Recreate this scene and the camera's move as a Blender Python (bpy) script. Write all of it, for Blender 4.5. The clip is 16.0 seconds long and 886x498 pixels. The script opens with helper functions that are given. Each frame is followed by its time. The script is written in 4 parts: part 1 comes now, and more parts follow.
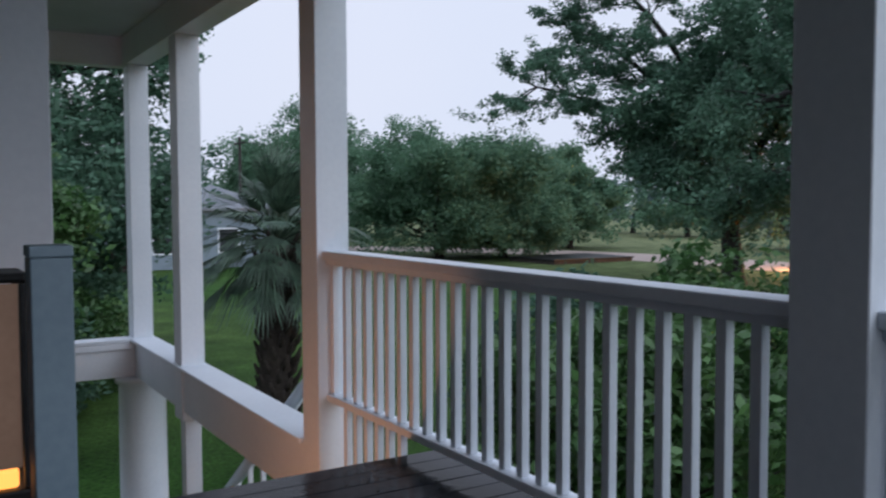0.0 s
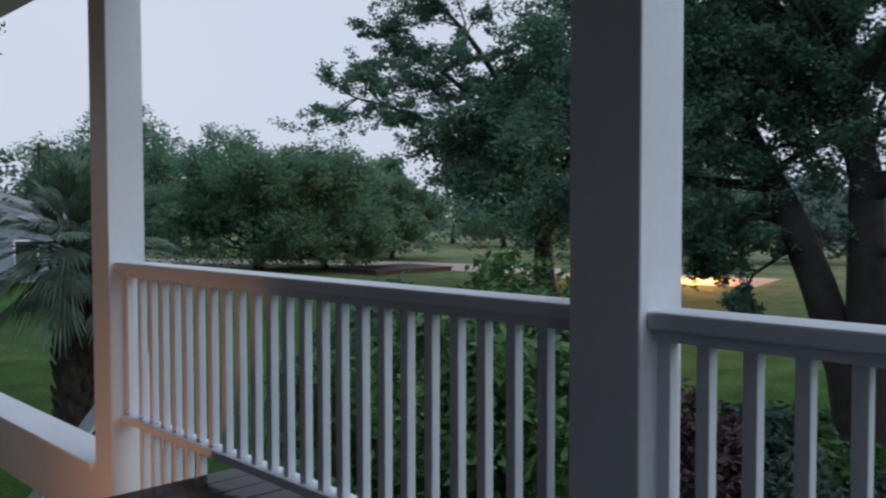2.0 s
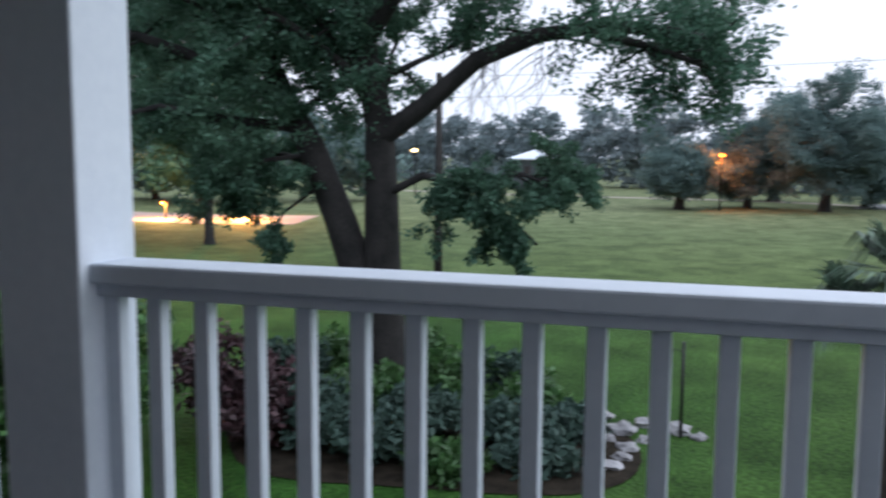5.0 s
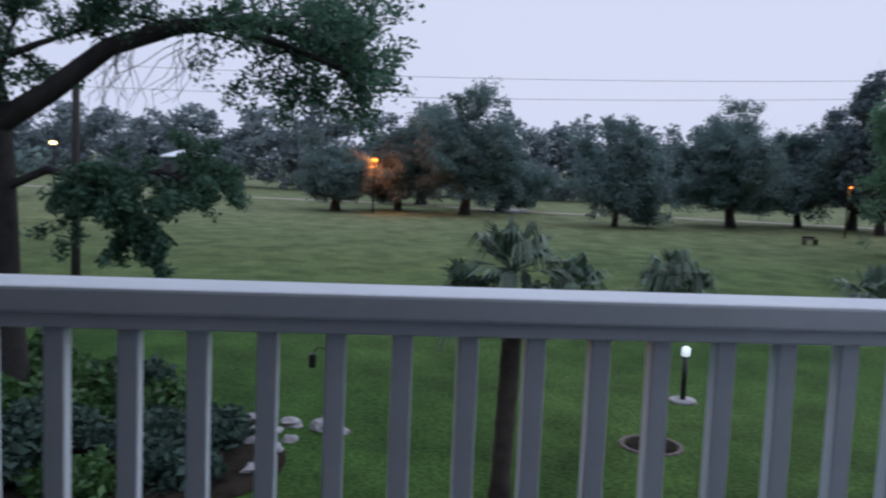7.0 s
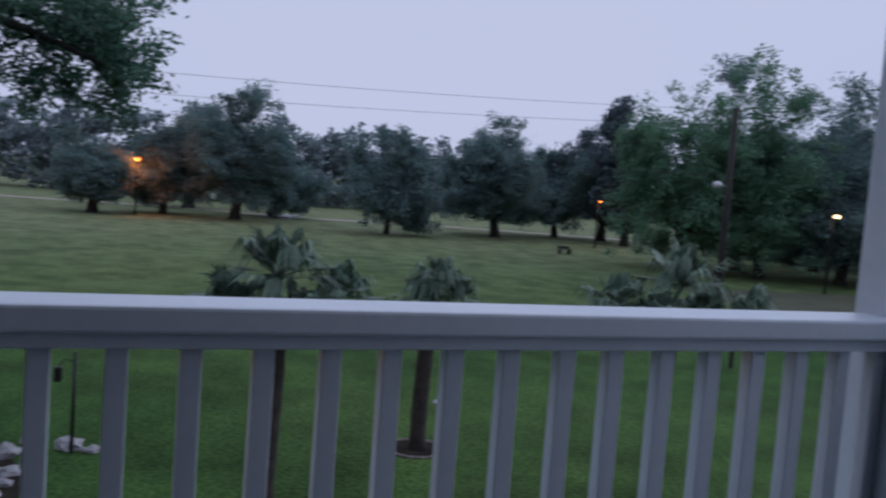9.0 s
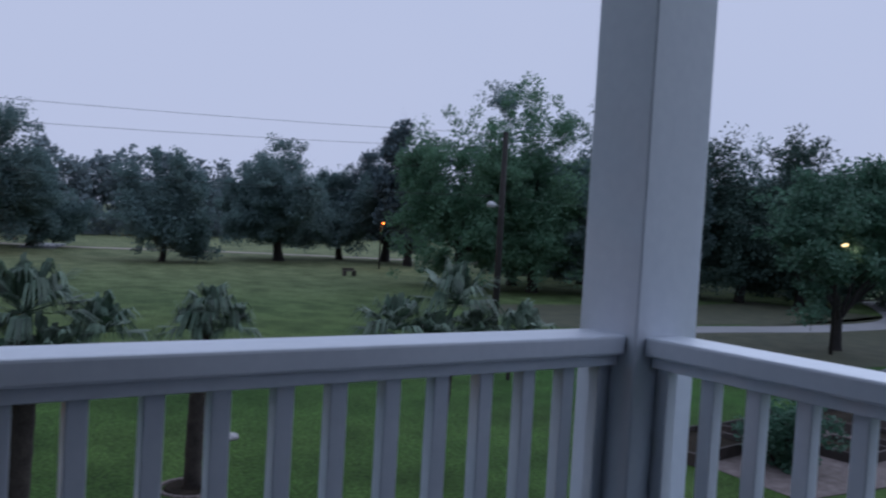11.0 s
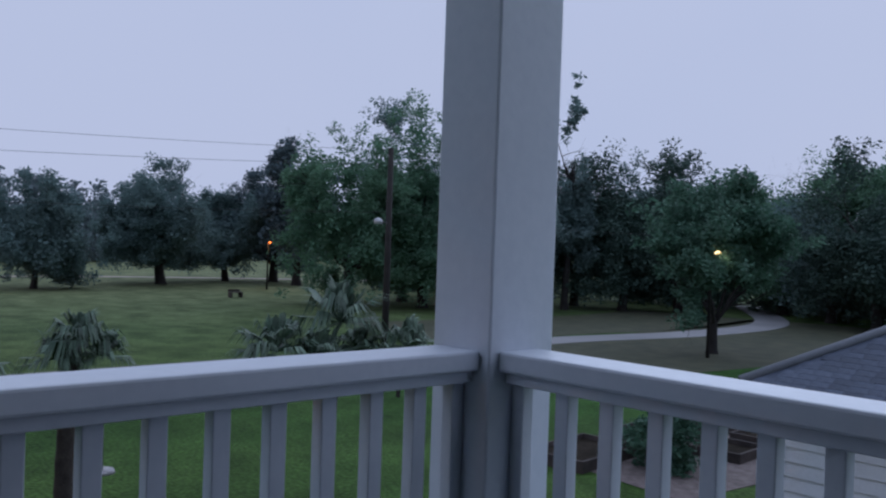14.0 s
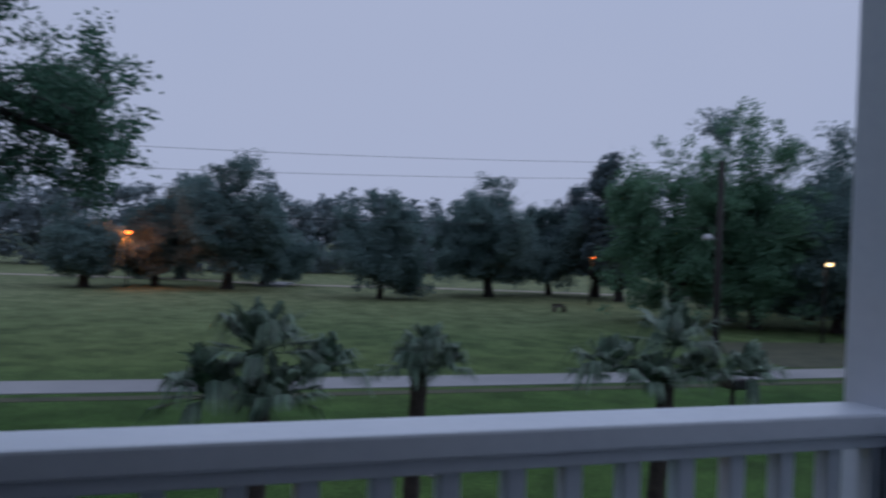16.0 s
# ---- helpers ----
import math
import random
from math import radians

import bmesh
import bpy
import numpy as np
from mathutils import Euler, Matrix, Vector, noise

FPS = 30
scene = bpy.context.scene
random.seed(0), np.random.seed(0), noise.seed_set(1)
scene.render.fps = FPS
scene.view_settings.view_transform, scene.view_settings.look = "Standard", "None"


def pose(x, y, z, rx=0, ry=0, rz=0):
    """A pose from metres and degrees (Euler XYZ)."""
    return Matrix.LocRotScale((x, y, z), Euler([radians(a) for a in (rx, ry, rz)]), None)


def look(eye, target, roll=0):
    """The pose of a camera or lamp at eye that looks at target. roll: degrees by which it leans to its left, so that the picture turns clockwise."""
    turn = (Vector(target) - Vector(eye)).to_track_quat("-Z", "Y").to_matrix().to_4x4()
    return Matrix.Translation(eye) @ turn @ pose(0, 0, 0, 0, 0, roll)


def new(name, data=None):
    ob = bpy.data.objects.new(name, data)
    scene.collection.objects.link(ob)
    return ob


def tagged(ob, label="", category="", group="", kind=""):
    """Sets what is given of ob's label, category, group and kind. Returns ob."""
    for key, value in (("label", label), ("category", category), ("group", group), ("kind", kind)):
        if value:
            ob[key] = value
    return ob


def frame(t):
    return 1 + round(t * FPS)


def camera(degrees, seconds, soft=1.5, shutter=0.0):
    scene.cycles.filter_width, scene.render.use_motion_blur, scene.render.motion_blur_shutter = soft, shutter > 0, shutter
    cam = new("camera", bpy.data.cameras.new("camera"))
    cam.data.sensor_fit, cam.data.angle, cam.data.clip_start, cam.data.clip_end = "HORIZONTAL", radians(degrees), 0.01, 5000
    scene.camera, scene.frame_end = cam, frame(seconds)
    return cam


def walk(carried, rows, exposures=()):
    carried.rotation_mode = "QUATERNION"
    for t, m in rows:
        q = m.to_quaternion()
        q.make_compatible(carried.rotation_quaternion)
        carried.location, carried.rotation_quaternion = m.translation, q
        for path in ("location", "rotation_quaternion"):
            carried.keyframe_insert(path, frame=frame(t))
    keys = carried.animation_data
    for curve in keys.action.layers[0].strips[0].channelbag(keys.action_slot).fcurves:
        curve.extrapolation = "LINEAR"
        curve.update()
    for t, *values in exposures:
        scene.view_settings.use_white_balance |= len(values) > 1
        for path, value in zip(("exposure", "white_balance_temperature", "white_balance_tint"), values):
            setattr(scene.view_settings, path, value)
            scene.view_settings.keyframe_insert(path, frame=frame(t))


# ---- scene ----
cam = camera(54.6, 16.0, 2.2, 0.6)
EXPOSURES = [(0, 0.16, 6050, 8), (0.5, 0.05, 6050, 8), (2, -0.06, 6050, 6), (2.5, -0.04, 6050, 6), (3.5, 0.44, 6000, 5), (5, 0.67, 6100, 7), (7.5, -0.11, 5800, 13), (8.5, -0.15, 5700, 14), (9, -0.32, 5600, 15), (10, -0.40, 5450, 14), (14.5, -0.42, 5450, 13), (16, -0.72, 5400, 13)]
PATH = [
    (0, (-2.041, 0.176, 1.209), (-0.985, 1.872, 1.105), -0.2),
    (0.5, (-2.032, 0.168, 1.208), (-0.892, 1.808, 1.121), -0.2),
    (1, (-1.995, 0.166, 1.207), (-0.761, 1.738, 1.121), -0.4),
    (1.5, (-1.978, 0.154, 1.203), (-0.661, 1.657, 1.123), -0.1),
    (2, (-1.947, 0.153, 1.195), (-0.566, 1.598, 1.116), -0.1),
    (2.5, (-1.925, 0.148, 1.193), (-0.479, 1.528, 1.111), -0.1),
    (3, (-1.91, 0.125, 1.185), (-0.369, 1.396, 1.078), 0.1),
    (3.5, (-1.861, 0.107, 1.177), (-0.216, 1.235, 1.028), 0.3),
    (4, (-1.814, 0.082, 1.166), (-0.074, 1.049, 0.976), 0.2),
    (4.5, (-1.744, 0.065, 1.176), (0.089, 0.833, 0.953), 0.2),
    (5, (-1.68, 0.05, 1.198), (0.224, 0.621, 0.981), 0.4),
    (7.5, (-1.585, -0.209, 1.177), (0.379, -0.54, 0.989), 3.6),
    (8, (-1.583, -0.23, 1.17), (0.364, -0.649, 0.993), 4.7),
    (8.5, (-1.563, -0.255, 1.176), (0.363, -0.769, 1.01), 4.6),
    (9, (-1.57, -0.254, 1.19), (0.295, -0.962, 1.041), 4.4),
    (9.5, (-1.56, -0.299, 1.194), (0.243, -1.156, 1.059), 4.4),
    (10, (-1.557, -0.332, 1.205), (0.198, -1.283, 1.087), 4.1),
    (12.5, (-1.52, -0.564, 1.205), (-0.013, -1.878, 1.196), 2.4),
    (13, (-1.527, -0.573, 1.21), (-0.022, -1.89, 1.196), 1.9),
    (13.5, (-1.519, -0.587, 1.205), (-0.047, -1.941, 1.193), 1.8),
    (14, (-1.519, -0.586, 1.202), (-0.034, -1.926, 1.189), 2.0),
    (14.5, (-1.511, -0.563, 1.198), (0.001, -1.873, 1.185), 2.3),
    (15, (-1.488, -0.493, 1.195), (0.072, -1.745, 1.208), 3.3),
    (15.5, (-1.41, -0.514, 1.195), (0.33, -1.5, 1.217), 3.4),
    (16, (-1.415, -0.445, 1.264), (0.453, -1.158, 1.257), 2.3),
]
walk(cam, [(t, look(eye, target, roll)) for t, eye, target, roll in PATH], EXPOSURES)

GROUND = -2.7

# ---- light ----
world = bpy.data.worlds.new("dusk_sky")
scene.world = world
world.use_nodes = True
wn = world.node_tree
sky = wn.nodes.new("ShaderNodeTexSky")
sky.sky_type = "NISHITA"
sky.sun_disc = False
sky.sun_elevation = radians(4)
sky.sun_rotation = radians(195)
sky.dust_density = 4.0
cloud = wn.nodes.new("ShaderNodeMix")
cloud.data_type = "RGBA"
cloud.inputs["Factor"].default_value = 0.994
veil = wn.nodes.new("ShaderNodeTexNoise")
veil.inputs["Scale"].default_value, veil.inputs["Detail"].default_value = 1.3, 3
veil_co = wn.nodes.new("ShaderNodeTexCoord")
wn.links.new(veil_co.outputs["Generated"], veil.inputs["Vector"])
tone = wn.nodes.new("ShaderNodeValToRGB")
tone.color_ramp.elements[0].position, tone.color_ramp.elements[1].position = 0.36, 0.64
tone.color_ramp.elements[0].color, tone.color_ramp.elements[1].color = (0.665, 0.695, 0.815, 1), (0.715, 0.725, 0.825, 1)
wn.links.new(veil.outputs["Fac"], tone.inputs[0])
wn.links.new(tone.outputs[0], cloud.inputs["B"])
wn.links.new(sky.outputs[0], cloud.inputs["A"])
bg = wn.nodes["Background"]
wn.links.new(cloud.outputs["Result"], bg.inputs[0])
# an overcast sky is brighter overhead than near the horizon
up = wn.nodes.new("ShaderNodeSeparateXYZ")
wn.links.new(veil_co.outputs["Generated"], up.inputs[0])
zenith = wn.nodes.new("ShaderNodeMapRange")
zenith.interpolation_type = "SMOOTHSTEP"
zenith.inputs["From Min"].default_value, zenith.inputs["From Max"].default_value = 0.22, 1.0
zenith.inputs["To Min"].default_value, zenith.inputs["To Max"].default_value = 0.97, 1.5
wn.links.new(up.outputs["Z"], zenith.inputs["Value"])
wn.links.new(zenith.outputs[0], bg.inputs[1])
sun = new("sun", bpy.data.lights.new("sun", "SUN"))
sun.data.energy, sun.data.angle, sun.data.color = 1.05, radians(60), (0.95, 0.97, 1.0)
sun.matrix_world = look((16, -70, 38), (0, 0, 0))


# ---- materials ----
def mat(name, c1, c2, scale=4.0, rough=0.6, bump=0.2, metal=0.0, fine=40.0, rough2=None, spec=0.5, transl=0.0, vary=0.0, island=False):
    m = bpy.data.materials.new(name)
    m.use_nodes = True
    t = m.node_tree
    b = t.nodes["Principled BSDF"]
    co = t.nodes.new("ShaderNodeTexCoord")
    n1, n2 = t.nodes.new("ShaderNodeTexNoise"), t.nodes.new("ShaderNodeTexNoise")
    n1.inputs["Scale"].default_value, n2.inputs["Scale"].default_value = scale, fine
    n1.inputs["Detail"].default_value, n2.inputs["Detail"].default_value = 5, 3
    for n in (n1, n2):
        t.links.new(co.outputs["Object"], n.inputs["Vector"])
    ad = t.nodes.new("ShaderNodeMath")
    ad.operation = "MULTIPLY_ADD"
    t.links.new(n2.outputs["Fac"], ad.inputs[0])
    ad.inputs[1].default_value = 0.5
    t.links.new(n1.outputs["Fac"], ad.inputs[2])
    rp = t.nodes.new("ShaderNodeValToRGB")
    rp.color_ramp.elements[0].position, rp.color_ramp.elements[1].position = 0.5, 1.0
    rp.color_ramp.elements[0].color, rp.color_ramp.elements[1].color = (*c1, 1), (*c2, 1)
    t.links.new(ad.outputs[0], rp.inputs[0])
    out = rp.outputs[0]
    if vary:
        if island:
            rnd = t.nodes.new("ShaderNodeNewGeometry").outputs["Random Per Island"]
        else:
            rnd = t.nodes.new("ShaderNodeObjectInfo").outputs["Random"]
        mr = t.nodes.new("ShaderNodeMapRange")
        mr.inputs["To Min"].default_value, mr.inputs["To Max"].default_value = 1 - vary, 1 + vary
        t.links.new(rnd, mr.inputs["Value"])
        hs = t.nodes.new("ShaderNodeHueSaturation")
        t.links.new(out, hs.inputs["Color"])
        t.links.new(mr.outputs[0], hs.inputs["Value"])
        out = hs.outputs[0]
    t.links.new(out, b.inputs["Base Color"])
    b.inputs["Roughness"].default_value = rough
    b.inputs["Metallic"].default_value = metal
    b.inputs["Specular IOR Level"].default_value = spec
    if rough2 is not None:
        mr2 = t.nodes.new("ShaderNodeMapRange")
        mr2.inputs["From Min"].default_value, mr2.inputs["From Max"].default_value = 0.42, 0.6
        mr2.inputs["To Min"].default_value, mr2.inputs["To Max"].default_value = rough, rough2
        t.links.new(n1.outputs["Fac"], mr2.inputs["Value"])
        t.links.new(mr2.outputs[0], b.inputs["Roughness"])
    if bump:
        bp = t.nodes.new("ShaderNodeBump")
        bp.inputs["Strength"].default_value = bump
        bp.inputs["Distance"].default_value = 0.02
        t.links.new(ad.outputs[0], bp.inputs["Height"])
        t.links.new(bp.outputs[0], b.inputs["Normal"])
    if transl:
        tr = t.nodes.new("ShaderNodeBsdfTranslucent")
        t.links.new(out, tr.inputs[0])
        mx = t.nodes.new("ShaderNodeMixShader")
        mx.inputs[0].default_value = transl
        t.links.new(b.outputs[0], mx.inputs[1])
        t.links.new(tr.outputs[0], mx.inputs[2])
        t.links.new(mx.outputs[0], t.nodes["Material Output"].inputs["Surface"])
    return m


def glow(name, colour, strength):
    m = bpy.data.materials.new(name)
    m.use_nodes = True
    b = m.node_tree.nodes["Principled BSDF"]
    b.inputs["Base Color"].default_value = (*colour, 1)
    b.inputs["Emission Color"].default_value = (*colour, 1)
    b.inputs["Emission Strength"].default_value = strength
    return m


WHITE = mat("white_paint", (0.62, 0.67, 0.745), (0.72, 0.765, 0.83), 1.5, 0.45, 0.08, fine=30)
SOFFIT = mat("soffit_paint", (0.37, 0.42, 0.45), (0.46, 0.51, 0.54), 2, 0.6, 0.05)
GREYPAINT = mat("blue_grey_paint", (0.20, 0.28, 0.35), (0.27, 0.36, 0.43), 3, 0.5, 0.1)
DECK = mat("wet_deck_wood", (0.011, 0.013, 0.018), (0.034, 0.036, 0.044), 2.2, 0.04, 0.08, fine=25, rough2=0.24, spec=0.05, vary=0.25)
SIDING = mat("pale_siding", (0.50, 0.53, 0.58), (0.62, 0.65, 0.70), 2, 0.6, 0.1)
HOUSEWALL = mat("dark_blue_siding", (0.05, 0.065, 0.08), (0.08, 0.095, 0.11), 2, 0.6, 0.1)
HOUSEBLUE = mat("pale_blue_siding", (0.15, 0.20, 0.25), (0.21, 0.265, 0.32), 0.6, 0.7, 0.1)
SHINGLE = mat("slate_shingle", (0.045, 0.056, 0.080), (0.088, 0.106, 0.145), 5, 0.85, 0.5, fine=60, vary=0.22)
ROOFGREY = mat("grey_roof", (0.12, 0.135, 0.16), (0.20, 0.215, 0.24), 1.0, 0.8, 0.3)
TINROOF = mat("pale_metal_roof", (0.55, 0.60, 0.66), (0.70, 0.74, 0.79), 1.0, 0.5, 0.1)
BARK = mat("oak_bark", (0.008, 0.008, 0.008), (0.034, 0.031, 0.029), 3.0, 0.95, 0.9, fine=22)
PALMBARK = mat("palm_bark", (0.014, 0.011, 0.010), (0.055, 0.044, 0.036), 6.0, 0.95, 0.9, fine=30)
LEAF = mat("oak_leaf", (0.050, 0.118, 0.078), (0.098, 0.188, 0.120), 0.5, 0.7, 0, fine=5, transl=0.35, vary=0.28, island=True)
# distance haze is put into this paler, bluer leaf colour
LEAF_HAZED = mat("far_leaf_hazed", (0.098, 0.160, 0.156), (0.155, 0.225, 0.210), 0.25, 0.75, 0, fine=3, transl=0.42, vary=0.14, island=True)
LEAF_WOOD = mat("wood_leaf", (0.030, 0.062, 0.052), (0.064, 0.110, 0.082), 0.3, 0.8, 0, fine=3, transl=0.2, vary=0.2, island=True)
LEAF_PALE = mat("pale_leaf", (0.080, 0.172, 0.105), (0.135, 0.245, 0.145), 0.25, 0.7, 0, fine=3, transl=0.42, vary=0.14, island=True)
LEAF_BLUE = mat("pine_leaf", (0.066, 0.100, 0.112), (0.108, 0.152, 0.165), 0.3, 0.8, 0, fine=3, transl=0.2, vary=0.25, island=True)
LEAF_BRIGHT = mat("bush_leaf", (0.035, 0.095, 0.03), (0.09, 0.18, 0.055), 0.8, 0.5, 0, fine=6, transl=0.3, vary=0.35, island=True)
LEAF_MAROON = mat("maroon_leaf", (0.035, 0.02, 0.024), (0.08, 0.035, 0.04), 1.5, 0.6, 0, fine=6, vary=0.25, island=True)
FROND_DARK = mat("dark_palm_frond", (0.022, 0.052, 0.034), (0.090, 0.140, 0.092), 2.5, 0.6, 0, fine=9, transl=0.2, vary=0.4, island=True)
FROND = mat("palm_frond", (0.034, 0.078, 0.048), (0.165, 0.225, 0.160), 2.5, 0.6, 0, fine=9, transl=0.25, vary=0.5, island=True)
CONCRETE = mat("pale_concrete", (0.16, 0.165, 0.175), (0.25, 0.25, 0.255), 0.35, 0.75, 0.2, fine=12)
PINKPAVE = mat("pinkish_pavement", (0.26, 0.21, 0.19), (0.38, 0.31, 0.28), 0.2, 0.8, 0.1, fine=5)
MULCH = mat("mulch", (0.010, 0.009, 0.007), (0.038, 0.031, 0.023), 4, 1.0, 1.0, fine=30, spec=0.05)
ROCK = mat("pale_rock", (0.12, 0.12, 0.125), (0.38, 0.37, 0.38), 3, 0.8, 0.6, fine=25, vary=0.3)
TIMBER = mat("weathered_timber", (0.020, 0.017, 0.016), (0.066, 0.052, 0.046), 3, 0.85, 0.5, fine=30, vary=0.3)
POLEWOOD = mat("pole_wood", (0.012, 0.011, 0.010), (0.032, 0.028, 0.026), 3, 0.9, 0.4, fine=20)
BLACK = mat("black_metal", (0.006, 0.006, 0.007), (0.016, 0.016, 0.018), 8, 0.5, 0.05, metal=0.3)
PALEMETAL = mat("galvanised_metal", (0.35, 0.36, 0.38), (0.5, 0.51, 0.53), 5, 0.45, 0.05, metal=0.4)
# peach tone imitates warm light in the panes
TERRA = mat("peach_lit_pane", (0.50, 0.30, 0.20), (0.62, 0.38, 0.26), 3, 0.25, 0.02)
AMBER = glow("amber_flame", (1.0, 0.36, 0.07), 1.6)
ORANGE = glow("sodium_lamp", (1.0, 0.25, 0.03), 1.7)
YELLOW = glow("warm_lamp", (1.0, 0.66, 0.28), 5)
GLASSDARK = mat("dark_window", (0.02, 0.025, 0.03), (0.04, 0.045, 0.05), 1, 0.3, 0, spec=0.2)


def grass_material():
    m = bpy.data.materials.new("lawn_grass")
    m.use_nodes = True
    t = m.node_tree
    b = t.nodes["Principled BSDF"]
    co = t.nodes.new("ShaderNodeTexCoord")
    vals = []
    for sc, det in ((0.05, 4), (0.9, 4), (14, 3)):
        n = t.nodes.new("ShaderNodeTexNoise")
        n.inputs["Scale"].default_value, n.inputs["Detail"].default_value = sc, det
        t.links.new(co.outputs["Object"], n.inputs["Vector"])
        vals.append(n.outputs["Fac"])
    r1, r2, r3 = (t.nodes.new("ShaderNodeValToRGB") for _ in range(3))
    for r, lo, hi, p, q in ((r1, (0.028, 0.080, 0.015), (0.060, 0.104, 0.027), 0.40, 0.62),
                            (r2, (0.55, 0.58, 0.5), (1.25, 1.2, 1.15), 0.30, 0.70), (r3, (0.5, 0.5, 0.5), (1.4, 1.4, 1.35), 0.3, 0.72)):
        r.color_ramp.elements[0].color, r.color_ramp.elements[1].color = (*lo, 1), (*hi, 1)
        r.color_ramp.elements[0].position, r.color_ramp.elements[1].position = p, q
    for v, r in zip(vals, (r1, r2, r3)):
        t.links.new(v, r.inputs[0])
    # dry, browner field beyond the road
    sep = t.nodes.new("ShaderNodeSeparateXYZ")
    t.links.new(co.outputs["Object"], sep.inputs[0])
    far = t.nodes.new("ShaderNodeMapRange")
    far.inputs["From Min"].default_value, far.inputs["From Max"].default_value = 16, 60
    t.links.new(sep.outputs["X"], far.inputs["Value"])
    dry = t.nodes.new("ShaderNodeMix")
    dry.data_type = "RGBA"
    t.links.new(far.outputs[0], dry.inputs["Factor"])
    t.links.new(r1.outputs[0], dry.inputs["A"])
    dry.inputs["B"].default_value = (0.160, 0.190, 0.105, 1)
    last = dry.outputs["Result"]
    for r in (r2, r3):
        mx = t.nodes.new("ShaderNodeMix")
        mx.data_type, mx.blend_type = "RGBA", "MULTIPLY"
        mx.inputs["Factor"].default_value = 1
        t.links.new(last, mx.inputs["A"])
        t.links.new(r.outputs[0], mx.inputs["B"])
        last = mx.outputs["Result"]
    t.links.new(last, b.inputs["Base Color"])
    b.inputs["Roughness"].default_value = 0.9
    b.inputs["Specular IOR Level"].default_value = 0.1
    bp = t.nodes.new("ShaderNodeBump")
    bp.inputs["Strength"].default_value, bp.inputs["Distance"].default_value = 0.7, 0.06
    t.links.new(vals[2], bp.inputs["Height"])
    t.links.new(bp.outputs[0], b.inputs["Normal"])
    return m


GRASS = grass_material()
GRAVEL = mat("gravel", (0.085, 0.068, 0.062), (0.20, 0.165, 0.155), 6, 0.95, 0.8, fine=45)
# worn brown grass, darkened further to carry the wood's shade
VERGE = mat("worn_shaded_grass", (0.022, 0.030, 0.013), (0.060, 0.062, 0.030), 1.2, 0.95, 0.6, fine=16)


# ---- mesh helpers ----
def box(bm, x0, x1, y0, y1, z0, z1, bevel=0.0):
    r = bmesh.ops.create_cube(bm, size=1, matrix=Matrix.Translation(((x0 + x1) / 2, (y0 + y1) / 2, (z0 + z1) / 2)) @ Matrix.Diagonal((x1 - x0, y1 - y0, z1 - z0, 1)))
    if bevel:
        es = list({e for v in r["verts"] for e in v.link_edges})
        bmesh.ops.bevel(bm, geom=es, offset=bevel, segments=2, affect="EDGES", profile=0.5)


def tube(bm, pts, radii, sides=8, cap=True):
    """A tapered tube along points."""
    rings = []
    n = len(pts)
    pts = [Vector(p) for p in pts]
    for i, (p, r) in enumerate(zip(pts, radii)):
        d = (pts[min(i + 1, n - 1)] - pts[max(i - 1, 0)]).normalized()
        a = d.cross(Vector((0.31, 0.77, 0.55))).normalized()
        b = d.cross(a)
        rings.append([bm.verts.new(p + r * (math.cos(2 * math.pi * k / sides) * a + math.sin(2 * math.pi * k / sides) * b)) for k in range(sides)])
    for q, w in zip(rings, rings[1:]):
        for k in range(sides):
            bm.faces.new((q[k], q[(k + 1) % sides], w[(k + 1) % sides], w[k])).smooth = True
    if cap:
        bm.faces.new(rings[0][::-1])
        bm.faces.new(rings[-1])


def part(name, bm, material, parent=None, label=""):
    me = bpy.data.meshes.new(name)
    bmesh.ops.recalc_face_normals(bm, faces=bm.faces)
    bm.to_mesh(me)
    bm.free()
    me.materials.append(material)
    ob = new(name, me)
    if parent is not None:
        ob.parent = parent
    return tagged(ob, label)


def boxpart(name, dims, material, parent=None, bevel=0.004, label=""):
    bm = bmesh.new()
    box(bm, *dims, bevel)
    return part(name, bm, material, parent, label)


def root(name, label, category, group="", kind="", at=(0, 0, 0)):
    ob = new(name)
    ob.empty_display_size = 0.1
    ob.location = at
    return tagged(ob, label, category, group, kind)


def quads_mesh(name, co, material, parent=None):
    """One mesh of loose quads from an array of corners."""
    n = len(co) // 4
    me = bpy.data.meshes.new(name)
    me.vertices.add(len(co))
    me.vertices.foreach_set("co", np.asarray(co, dtype=np.float32).ravel())
    me.loops.add(len(co))
    me.loops.foreach_set("vertex_index", np.arange(len(co), dtype=np.int32))
    me.polygons.add(n)
    me.polygons.foreach_set("loop_start", np.arange(n, dtype=np.int32) * 4)
    me.update(calc_edges=True)
    me.validate()
    me.materials.append(material)
    ob = new(name, me)
    if parent is not None:
        ob.parent = parent
    return ob


